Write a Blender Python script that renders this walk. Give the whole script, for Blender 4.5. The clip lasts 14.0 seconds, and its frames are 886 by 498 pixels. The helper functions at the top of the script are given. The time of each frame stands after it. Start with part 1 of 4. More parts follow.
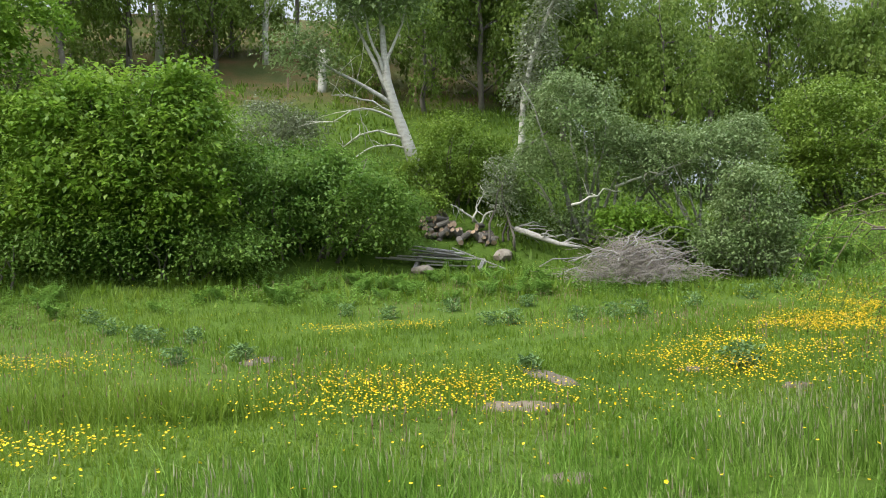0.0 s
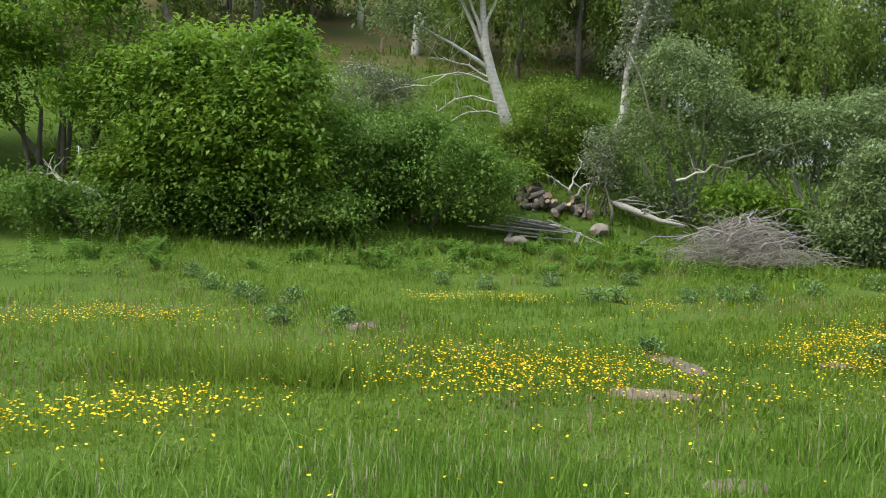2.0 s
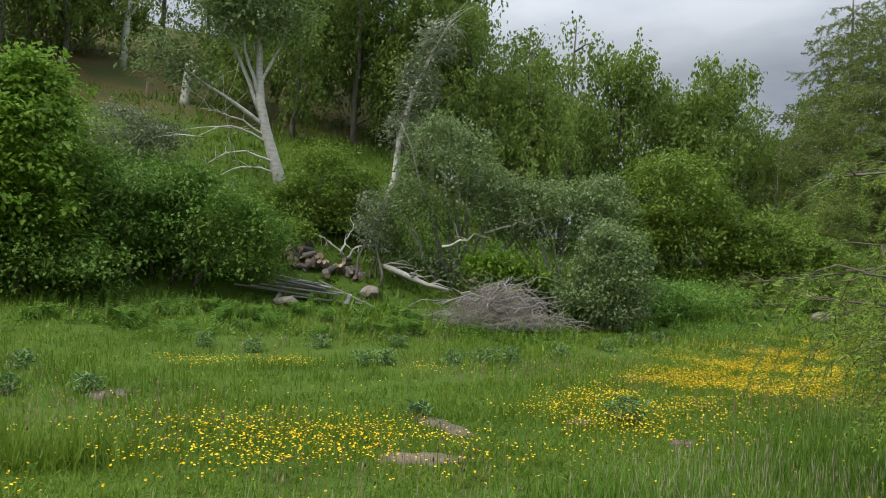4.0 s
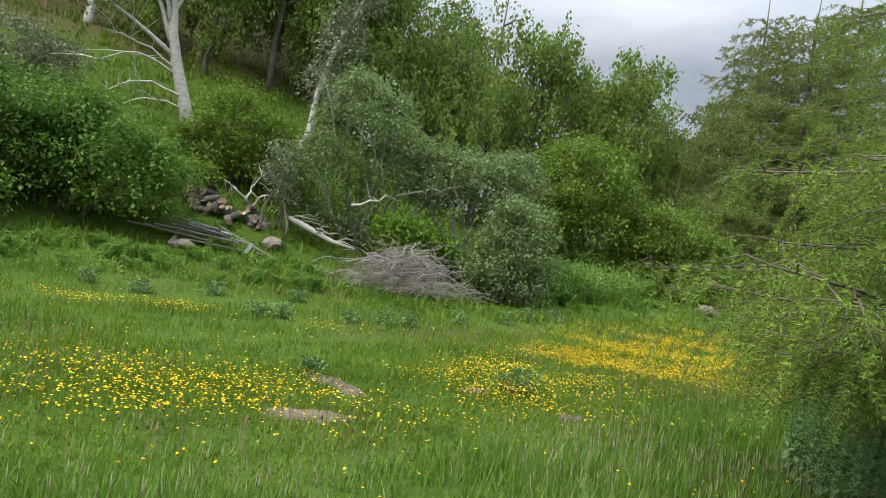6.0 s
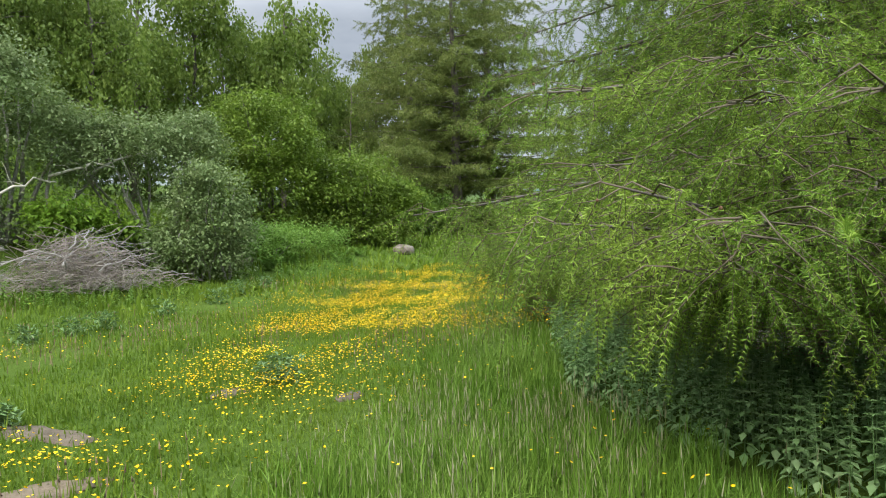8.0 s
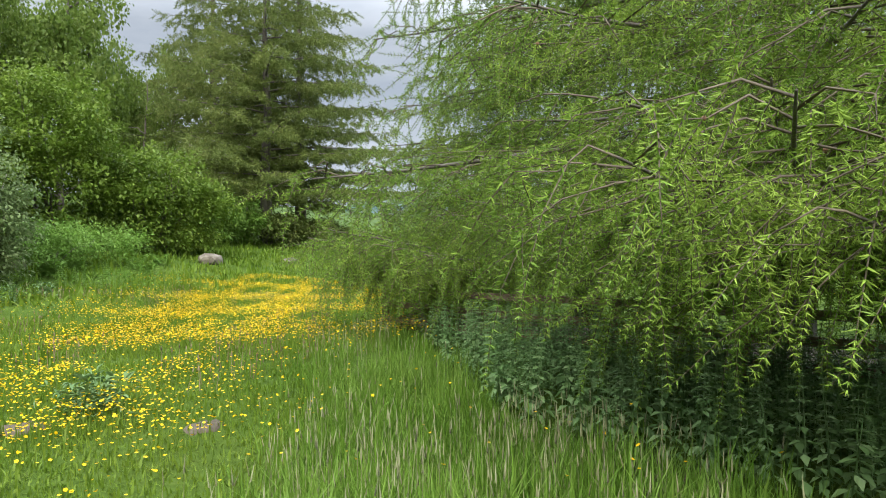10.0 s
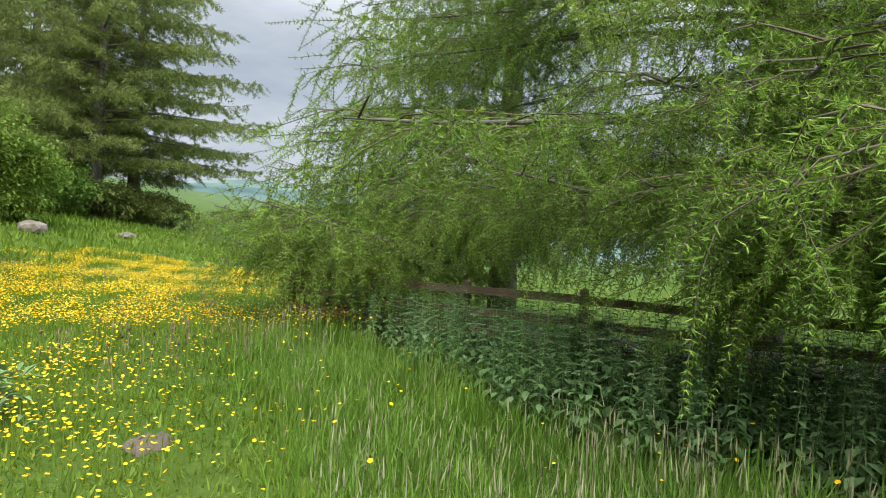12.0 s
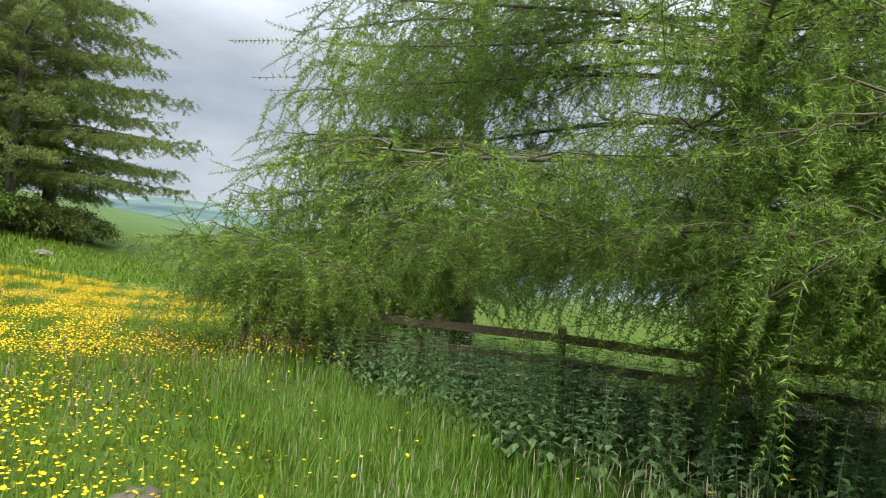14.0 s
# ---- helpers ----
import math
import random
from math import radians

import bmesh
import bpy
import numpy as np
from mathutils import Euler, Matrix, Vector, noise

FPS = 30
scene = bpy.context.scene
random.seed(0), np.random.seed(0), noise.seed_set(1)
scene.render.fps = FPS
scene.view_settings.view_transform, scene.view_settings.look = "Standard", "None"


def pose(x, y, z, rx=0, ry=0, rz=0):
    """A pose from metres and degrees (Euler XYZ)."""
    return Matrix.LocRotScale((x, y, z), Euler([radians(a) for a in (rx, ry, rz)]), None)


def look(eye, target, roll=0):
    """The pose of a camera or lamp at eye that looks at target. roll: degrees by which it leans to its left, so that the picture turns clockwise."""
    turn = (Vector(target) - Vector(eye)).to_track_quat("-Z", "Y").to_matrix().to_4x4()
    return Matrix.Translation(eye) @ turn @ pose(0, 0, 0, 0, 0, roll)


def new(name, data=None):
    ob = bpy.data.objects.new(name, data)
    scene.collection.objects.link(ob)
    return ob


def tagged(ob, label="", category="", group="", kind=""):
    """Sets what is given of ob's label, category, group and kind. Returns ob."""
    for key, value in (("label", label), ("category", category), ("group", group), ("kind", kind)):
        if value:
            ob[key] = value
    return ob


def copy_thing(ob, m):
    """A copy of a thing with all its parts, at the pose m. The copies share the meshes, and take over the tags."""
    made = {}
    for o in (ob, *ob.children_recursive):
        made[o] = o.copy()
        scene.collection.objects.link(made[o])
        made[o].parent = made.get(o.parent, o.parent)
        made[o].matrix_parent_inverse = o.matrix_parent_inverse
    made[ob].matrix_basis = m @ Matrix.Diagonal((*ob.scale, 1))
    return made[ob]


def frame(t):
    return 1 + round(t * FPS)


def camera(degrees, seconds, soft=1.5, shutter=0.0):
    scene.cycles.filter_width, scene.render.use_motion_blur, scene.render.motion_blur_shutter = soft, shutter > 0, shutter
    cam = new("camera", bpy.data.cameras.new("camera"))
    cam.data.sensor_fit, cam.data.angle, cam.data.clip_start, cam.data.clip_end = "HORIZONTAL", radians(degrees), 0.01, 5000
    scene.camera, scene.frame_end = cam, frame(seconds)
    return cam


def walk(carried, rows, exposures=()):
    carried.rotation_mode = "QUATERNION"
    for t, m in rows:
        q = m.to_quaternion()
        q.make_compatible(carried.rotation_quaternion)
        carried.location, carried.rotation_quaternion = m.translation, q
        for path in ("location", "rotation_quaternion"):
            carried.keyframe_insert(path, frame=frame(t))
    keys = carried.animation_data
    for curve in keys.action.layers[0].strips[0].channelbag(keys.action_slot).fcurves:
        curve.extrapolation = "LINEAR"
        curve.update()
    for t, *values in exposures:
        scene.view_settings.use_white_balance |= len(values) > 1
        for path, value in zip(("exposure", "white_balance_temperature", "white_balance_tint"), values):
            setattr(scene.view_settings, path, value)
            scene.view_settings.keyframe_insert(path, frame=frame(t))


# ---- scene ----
cam = camera(64.2, 14.0, soft=1.0)
PATH = [
    (0, (0.337, 0.659, 1.633), (0.283, 2.658, 1.654), -2.0),
    (0.5, (0.281, 1.019, 1.561), (0.449, 3.012, 1.527), -0.2),
    (1, (-0.03, 1.09, 1.597), (-0.185, 3.082, 1.505), 1.0),
    (1.5, (-0.164, 1.158, 1.599), (-0.318, 3.149, 1.498), -0.8),
    (2, (-0.28, 1.188, 1.613), (-0.548, 3.169, 1.551), 0.9),
    (2.5, (-0.326, 1.237, 1.603), (-0.145, 3.229, 1.611), 1.0),
    (4.8, (-0.341, 1.246, 1.668), (0.195, 3.16, 1.888), 3.1),
    (5, (-0.312, 1.319, 1.666), (0.319, 3.201, 1.912), 3.3),
    (5.5, (-0.268, 1.443, 1.61), (0.379, 3.332, 1.715), 6.7),
    (6, (-0.302, 1.484, 1.584), (0.329, 3.381, 1.636), 7.9),
    (6.5, (-0.304, 1.735, 1.649), (0.798, 3.404, 1.692), 1.8),
    (7, (-0.343, 2.077, 1.637), (1.011, 3.548, 1.613), 0.3),
    (7.5, (-0.358, 2.514, 1.648), (0.947, 4.03, 1.624), -2.2),
    (8, (-0.408, 3.014, 1.635), (0.987, 4.448, 1.612), -1.8),
    (8.5, (-0.289, 3.436, 1.616), (1.296, 4.654, 1.569), -0.7),
    (8.7, (-0.218, 3.62, 1.591), (1.371, 4.835, 1.567), -1.9),
    (10.8, (0.466, 5.755, 1.192), (2.337, 6.462, 1.207), 1.0),
    (11, (0.506, 5.943, 1.19), (2.405, 6.572, 1.198), 0.9),
    (11.5, (0.633, 6.341, 1.151), (2.556, 6.888, 1.154), 1.0),
    (12, (0.723, 6.784, 1.149), (2.646, 7.333, 1.162), 3.3),
    (12.5, (0.767, 7.07, 1.189), (2.689, 7.623, 1.202), 4.3),
    (13, (0.834, 7.141, 1.193), (2.75, 7.71, 1.276), 4.7),
    (13.5, (0.808, 7.275, 1.207), (2.741, 7.78, 1.303), 3.9),
    (14, (0.816, 7.443, 1.187), (2.783, 7.789, 1.292), 4.9),
]
walk(cam, [(t, look(eye, target, roll)) for t, eye, target, roll in PATH], [(0, 0.5), (1, 0.3), (2.5, 0.28), (4.8, -0.28), (5.2, -0.2), (6.0, 0.2), (6.5, 0.12), (7.5, 0.25), (8.5, 0.52), (11, 0.55), (14, 0.47)])

# ---- light ----
SUN_EL, SUN_AZ = 47.0, 246.0          # degrees; azimuth clockwise from +y
world = bpy.data.worlds.new("sky")
scene.world = world
world.use_nodes = True
wn, wl = world.node_tree.nodes, world.node_tree.links
wn.clear()
w_out = wn.new("ShaderNodeOutputWorld")
w_bg = wn.new("ShaderNodeBackground")
w_sky = wn.new("ShaderNodeTexSky")
w_sky.sky_type = "NISHITA"
w_sky.sun_disc = False
w_sky.sun_elevation, w_sky.sun_rotation = radians(SUN_EL), radians(SUN_AZ)
w_co = wn.new("ShaderNodeTexCoord")
w_map = wn.new("ShaderNodeMapping")
w_map.inputs["Scale"].default_value = (1.6, 1.6, 4.5)
w_n = wn.new("ShaderNodeTexNoise")
w_n.inputs["Scale"].default_value, w_n.inputs["Detail"].default_value, w_n.inputs["Roughness"].default_value = 1.7, 7.0, 0.55
w_r = wn.new("ShaderNodeValToRGB")
w_r.color_ramp.elements[0].position, w_r.color_ramp.elements[0].color = 0.34, (4.7, 5.3, 6.2, 1)
w_r.color_ramp.elements[1].position, w_r.color_ramp.elements[1].color = 0.66, (7.9, 8.4, 9.1, 1)
w_mix = wn.new("ShaderNodeMix")
w_mix.data_type = "RGBA"
w_mix.inputs[0].default_value = 0.9
wl.new(w_co.outputs["Generated"], w_map.inputs["Vector"])
wl.new(w_map.outputs["Vector"], w_n.inputs["Vector"])
wl.new(w_n.outputs["Fac"], w_r.inputs["Fac"])
wl.new(w_sky.outputs["Color"], w_mix.inputs[6])
wl.new(w_r.outputs["Color"], w_mix.inputs[7])
# an overcast sky is brighter overhead than at the horizon
w_sep = wn.new("ShaderNodeSeparateXYZ")
w_up = wn.new("ShaderNodeMapRange")
w_up.inputs[1].default_value, w_up.inputs[2].default_value = 0.30, 1.0
w_up.inputs[3].default_value, w_up.inputs[4].default_value = 1.0, 6.5
w_mul = wn.new("ShaderNodeVectorMath")
w_mul.operation = "SCALE"
wl.new(w_co.outputs["Generated"], w_sep.inputs[0])
wl.new(w_sep.outputs["Z"], w_up.inputs[0])
wl.new(w_mix.outputs[2], w_mul.inputs[0])
wl.new(w_up.outputs[0], w_mul.inputs["Scale"])
wl.new(w_mul.outputs[0], w_bg.inputs["Color"])
w_bg.inputs["Strength"].default_value = 0.07
wl.new(w_bg.outputs["Background"], w_out.inputs["Surface"])

sun_data = bpy.data.lights.new("sun", "SUN")
sun_data.energy, sun_data.angle, sun_data.color = 3.0, radians(28), (1.0, 0.95, 0.84)
sun = new("sun", sun_data)
_a, _e = radians(SUN_AZ), radians(SUN_EL)
sun.matrix_world = look((math.sin(_a) * math.cos(_e) * 60, math.cos(_a) * math.cos(_e) * 60, math.sin(_e) * 60), (0, 0, 0))


# ---- materials ----
def mat_base(name):
    m = bpy.data.materials.new(name)
    m.use_nodes = True
    nt = m.node_tree
    return m, nt.nodes, nt.links, nt.nodes["Principled BSDF"]


def noise_node(n, l, scale, detail=4.0, src="Object", rough=0.55):
    co = n.new("ShaderNodeTexCoord")
    t = n.new("ShaderNodeTexNoise")
    t.inputs["Scale"].default_value, t.inputs["Detail"].default_value, t.inputs["Roughness"].default_value = scale, detail, rough
    l.new(co.outputs[src], t.inputs["Vector"])
    return t


def ramp(n, l, fac, stops):
    r = n.new("ShaderNodeValToRGB")
    e = r.color_ramp.elements
    e[0].position, e[0].color = stops[0][0], (*stops[0][1], 1)
    e[1].position, e[1].color = stops[-1][0], (*stops[-1][1], 1)
    for p, c in stops[1:-1]:
        k = e.new(p)
        k.color = (*c, 1)
    l.new(fac, r.inputs["Fac"])
    return r


def mixc(n, l, fac, a, b, mode="MIX"):
    x = n.new("ShaderNodeMix")
    x.data_type, x.blend_type = "RGBA", mode
    if isinstance(fac, (int, float)):
        x.inputs[0].default_value = fac
    else:
        l.new(fac, x.inputs[0])
    for sock, v in ((6, a), (7, b)):
        if isinstance(v, tuple):
            x.inputs[sock].default_value = (*v, 1)
        else:
            l.new(v, x.inputs[sock])
    return x.outputs[2]


def leaf_mat(name, dark, mid, light, trans=0.35, rough=0.5, patch=0.6):
    """Foliage: a colour for each leaf, broad drift over the plant, some light let through."""
    m, n, l, b = mat_base(name)
    g = n.new("ShaderNodeNewGeometry")
    r = ramp(n, l, g.outputs["Random Per Island"], [(0.0, dark), (0.55, mid), (1.0, light)])
    big = noise_node(n, l, patch, 3)
    col = mixc(n, l, 0.45, r.outputs["Color"], ramp(n, l, big.outputs["Fac"], [(0.35, dark), (0.5, mid), (0.68, light)]).outputs["Color"])
    l.new(col, b.inputs["Base Color"])
    b.inputs["Roughness"].default_value = rough
    b.inputs["Specular IOR Level"].default_value = 0.18
    t = n.new("ShaderNodeBsdfTranslucent")
    l.new(col, t.inputs["Color"])
    x = n.new("ShaderNodeMixShader")
    x.inputs[0].default_value = trans
    l.new(b.outputs[0], x.inputs[1])
    l.new(t.outputs[0], x.inputs[2])
    l.new(x.outputs[0], n["Material Output"].inputs["Surface"])
    return m


def surf_mat(name, stops, scale=6.0, rough=0.85, bump=0.4, fine=40.0, stretch=None):
    """Bark, wood, stone, soil: two scales of noise, with relief."""
    m, n, l, b = mat_base(name)
    co = n.new("ShaderNodeTexCoord")
    mp = n.new("ShaderNodeMapping")
    if stretch:
        mp.inputs["Scale"].default_value = stretch
    l.new(co.outputs["Object"], mp.inputs["Vector"])
    a = n.new("ShaderNodeTexNoise")
    a.inputs["Scale"].default_value, a.inputs["Detail"].default_value = scale, 6
    f = n.new("ShaderNodeTexNoise")
    f.inputs["Scale"].default_value, f.inputs["Detail"].default_value = fine, 4
    l.new(mp.outputs[0], a.inputs["Vector"])
    l.new(mp.outputs[0], f.inputs["Vector"])
    base = ramp(n, l, a.outputs["Fac"], stops).outputs["Color"]
    oi = n.new("ShaderNodeObjectInfo")
    tone = ramp(n, l, oi.outputs["Random"], [(0.0, (0.75, 0.75, 0.75)), (1.0, (1.2, 1.17, 1.12))])
    col = mixc(n, l, 1.0, mixc(n, l, 0.35, base, ramp(n, l, f.outputs["Fac"], [(0.3, stops[0][1]), (0.7, stops[-1][1])]).outputs["Color"]), tone.outputs["Color"], "MULTIPLY")
    l.new(col, b.inputs["Base Color"])
    b.inputs["Roughness"].default_value = rough
    bp = n.new("ShaderNodeBump")
    bp.inputs["Strength"].default_value, bp.inputs["Distance"].default_value = bump, 0.02
    l.new(f.outputs["Fac"], bp.inputs["Height"])
    l.new(bp.outputs[0], b.inputs["Normal"])
    return m


def ground_mat():
    m, n, l, b = mat_base("meadow_ground")
    a = noise_node(n, l, 0.35, 6)
    f = noise_node(n, l, 9.0, 6, rough=0.7)
    green = ramp(n, l, a.outputs["Fac"], [(0.3, (0.045, 0.085, 0.010)), (0.5, (0.07, 0.12, 0.015)), (0.7, (0.09, 0.135, 0.022))]).outputs["Color"]
    fine = ramp(n, l, f.outputs["Fac"], [(0.3, (0.022, 0.042, 0.008)), (0.55, (0.062, 0.10, 0.018)), (0.75, (0.105, 0.12, 0.036))]).outputs["Color"]
    near = mixc(n, l, 0.55, green, fine)
    litter = ramp(n, l, noise_node(n, l, 0.5, 8, rough=0.65).outputs["Fac"], [(0.32, (0.06, 0.075, 0.025)), (0.5, (0.085, 0.085, 0.03)), (0.68, (0.13, 0.085, 0.04))]).outputs["Color"]
    geo = n.new("ShaderNodeNewGeometry")
    sep = n.new("ShaderNodeSeparateXYZ")
    l.new(geo.outputs["Position"], sep.inputs[0])
    mr = n.new("ShaderNodeMapRange")
    mr.inputs[1].default_value, mr.inputs[2].default_value = 9.8, 11.2
    l.new(sep.outputs["Z"], mr.inputs[0])
    hill = mixc(n, l, mr.outputs[0], near, litter)
    # distance haze put into the base colour: paler and bluer as x grows
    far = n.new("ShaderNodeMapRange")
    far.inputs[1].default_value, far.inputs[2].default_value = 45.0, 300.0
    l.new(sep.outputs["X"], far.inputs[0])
    haze_tint = ramp(n, l, noise_node(n, l, 0.012, 6).outputs["Fac"], [(0.35, (0.05, 0.085, 0.085)), (0.5, (0.10, 0.15, 0.13)), (0.62, (0.17, 0.20, 0.19))]).outputs["Color"]
    l.new(mixc(n, l, far.outputs[0], hill, haze_tint), b.inputs["Base Color"])
    b.inputs["Roughness"].default_value = 0.95
    b.inputs["Specular IOR Level"].default_value = 0.05
    bp = n.new("ShaderNodeBump")
    bp.inputs["Strength"].default_value, bp.inputs["Distance"].default_value = 0.7, 0.06
    l.new(f.outputs["Fac"], bp.inputs["Height"])
    l.new(bp.outputs[0], b.inputs["Normal"])
    return m


M_GROUND = ground_mat()
M_GRASS = leaf_mat("grass_blades", (0.075, 0.155, 0.018), (0.135, 0.25, 0.03), (0.23, 0.34, 0.07), 0.3, 0.5, 0.5)
M_MEADOW = leaf_mat("meadow_grass", (0.075, 0.14, 0.014), (0.135, 0.22, 0.022), (0.2, 0.27, 0.036), 0.35, 0.5, 0.35)
M_SEED = leaf_mat("seed_heads", (0.17, 0.16, 0.08), (0.24, 0.25, 0.13), (0.30, 0.31, 0.18), 0.2, 0.8)
M_DRY = leaf_mat("dry_heads", (0.16, 0.11, 0.07), (0.24, 0.18, 0.11), (0.30, 0.25, 0.15), 0.2, 0.8)
M_PETAL = leaf_mat("buttercup_petals", (0.72, 0.42, 0.005), (0.85, 0.55, 0.008), (0.90, 0.66, 0.02), 0.2, 0.35)
M_NETTLE = leaf_mat("nettle_leaves", (0.1, 0.19, 0.06), (0.165, 0.28, 0.1), (0.27, 0.38, 0.18), 0.4, 0.5, 1.2)
M_THISTLE = leaf_mat("thistle_leaves", (0.09, 0.165, 0.055), (0.15, 0.24, 0.09), (0.21, 0.31, 0.13), 0.2, 0.6)
M_FERN = leaf_mat("fern_fronds", (0.1, 0.2, 0.03), (0.155, 0.275, 0.048), (0.21, 0.34, 0.07), 0.45, 0.5)
M_LEAF = leaf_mat("maple_leaves", (0.085, 0.17, 0.018), (0.155, 0.27, 0.03), (0.25, 0.355, 0.05), 0.46, 0.45)
M_LEAF_D = leaf_mat("bramble_leaves", (0.07, 0.15, 0.022), (0.12, 0.215, 0.035), (0.185, 0.28, 0.055), 0.44, 0.48)
M_SALLOW = leaf_mat("sallow_leaves", (0.11, 0.17, 0.055), (0.17, 0.24, 0.085), (0.28, 0.34, 0.17), 0.4, 0.5)
M_HAZEL = leaf_mat("hazel_leaves", (0.085, 0.15, 0.018), (0.145, 0.225, 0.03), (0.21, 0.29, 0.048), 0.42, 0.45)
M_BIRCH = leaf_mat("birch_leaves", (0.085, 0.145, 0.024), (0.145, 0.215, 0.038), (0.215, 0.285, 0.06), 0.45, 0.48, 0.3)
M_SILVER = leaf_mat("pale_leaves", (0.13, 0.15, 0.09), (0.22, 0.25, 0.16), (0.36, 0.38, 0.27), 0.3, 0.5)
M_LARCH = leaf_mat("larch_needles", (0.075, 0.155, 0.022), (0.175, 0.295, 0.038), (0.36, 0.48, 0.08), 0.26, 0.5, 0.9)
M_LARCH_D = leaf_mat("far_larch_needles", (0.085, 0.12, 0.03), (0.15, 0.195, 0.048), (0.25, 0.29, 0.085), 0.38, 0.55, 0.3)
M_BARK = surf_mat("grey_bark", [(0.3, (0.05, 0.042, 0.034)), (0.55, (0.12, 0.105, 0.088)), (0.75, (0.2, 0.185, 0.16))], 5, 0.9, 0.9, 30, (1, 1, 0.25))
M_TWIG = surf_mat("larch_twigs", [(0.3, (0.06, 0.042, 0.026)), (0.55, (0.11, 0.085, 0.05)), (0.75, (0.19, 0.155, 0.095))], 8, 0.8, 0.3)
M_PALE = surf_mat("birch_bark", [(0.3, (0.26, 0.25, 0.22)), (0.5, (0.46, 0.45, 0.41)), (0.75, (0.6, 0.58, 0.53))], 4, 0.75, 0.5, 22, (1, 1, 2.2))
M_DEADWOOD = surf_mat("weathered_wood", [(0.3, (0.13, 0.12, 0.11)), (0.5, (0.29, 0.28, 0.26)), (0.75, (0.44, 0.43, 0.40))], 7, 0.85, 0.6, 45, (1, 6, 6))
M_BRUSH = surf_mat("dry_twigs", [(0.3, (0.14, 0.115, 0.10)), (0.55, (0.25, 0.22, 0.20)), (0.75, (0.38, 0.35, 0.32))], 2.5, 0.9, 0.3)
M_CUTWOOD = surf_mat("cut_wood", [(0.3, (0.22, 0.13, 0.08)), (0.55, (0.37, 0.27, 0.18)), (0.75, (0.5, 0.42, 0.32))], 6, 0.8, 0.4, 50)
M_RAIL = surf_mat("fence_wood", [(0.3, (0.12, 0.075, 0.05)), (0.55, (0.22, 0.15, 0.10)), (0.75, (0.32, 0.25, 0.19))], 4, 0.85, 0.5, 40, (0.3, 4, 4))
M_STONE = surf_mat("field_stone", [(0.3, (0.085, 0.07, 0.055)), (0.5, (0.17, 0.145, 0.115)), (0.75, (0.28, 0.25, 0.205))], 3, 0.9, 0.7, 25)
M_SOIL = surf_mat("bare_soil", [(0.3, (0.06, 0.048, 0.03)), (0.5, (0.115, 0.09, 0.06)), (0.75, (0.17, 0.14, 0.10))], 3.5, 0.95, 0.6, 30)
M_CONE = surf_mat("larch_cones", [(0.3, (0.10, 0.05, 0.03)), (0.6, (0.2, 0.11, 0.065)), (0.8, (0.3, 0.18, 0.11))], 30, 0.85, 0.5)


# ---- terrain ----
def terrain(x, y):
    """Ground height: a flat meadow, a foot slope, a steep bank ahead, low hills far off."""
    x, y = np.asarray(x, float), np.asarray(y, float)
    s = y - 14 - 0.25 * np.clip(x, -60, 45)
    b = np.where(s < 0, 0.0, np.where(s < 11, 0.0098 * s * s, 1.186 + 0.12 * np.clip(s - 11, 0, 45)))
    k = 1 - 0.9 * np.clip((x - 4) / 12, 0, 1)
    z = b + k * 0.40 * np.clip(s - 11, 0, 46)
    z = z - 0.16 * np.exp(-(((x - 3) / 5) ** 2 + ((y - 8) / 4) ** 2))
    z = z + 0.03 * np.sin(x * 0.9 + 1.3) * np.sin(y * 0.8) + 0.015 * np.sin(x * 2.3) * np.sin(y * 2.7 + 1)
    r = np.hypot(x, y)
    z = z + np.clip((r - 55) / 60, 0, 1) ** 2 * 1.2 * (x > 20) * np.clip((x - 20) / 30, 0, 1)
    far = np.clip((r - 260) / 500, 0, 1)
    z = z + far * far * (3 - 2 * far) * (50 + 16 * np.sin(np.arctan2(y, x) * 5 + 0.6) + 8 * np.sin(np.arctan2(y, x) * 13))
    return z


def gz(x, y):
    return float(terrain(x, y))


# ---- building helpers ----
rng = np.random.default_rng(7)


def tri_mesh(name, V, T, mat, smooth=False):
    V, T = np.asarray(V, np.float32), np.asarray(T, np.int32)
    me = bpy.data.meshes.new(name)
    me.vertices.add(len(V))
    me.vertices.foreach_set("co", V.ravel())
    me.loops.add(T.size)
    me.loops.foreach_set("vertex_index", T.ravel())
    me.polygons.add(len(T))
    me.polygons.foreach_set("loop_start", np.arange(len(T), dtype=np.int32) * 3)
    if smooth:
        me.polygons.foreach_set("use_smooth", np.ones(len(T), bool))
    me.update(calc_edges=True)
    me.materials.append(mat)
    return me


def soup(name, pieces, mat, parent=None, smooth=False):
    """One mesh object from a list of (vertices, triangles)."""
    vs, ts, o = [], [], 0
    for V, T in pieces:
        vs.append(V)
        ts.append(np.asarray(T) + o)
        o += len(V)
    ob = new(name, tri_mesh(name, np.concatenate(vs), np.concatenate(ts), mat, smooth))
    if parent is not None:
        ob.parent = parent
    return ob


def part(name, bm, material, parent, label="", smooth=False):
    me = bpy.data.meshes.new(name)
    bm.to_mesh(me)
    bm.free()
    if smooth:
        me.polygons.foreach_set("use_smooth", np.ones(len(me.polygons), bool))
    me.materials.append(material)
    ob = new(name, me)
    if parent is not None:
        ob.parent = parent
    if label:
        tagged(ob, label)
    return ob


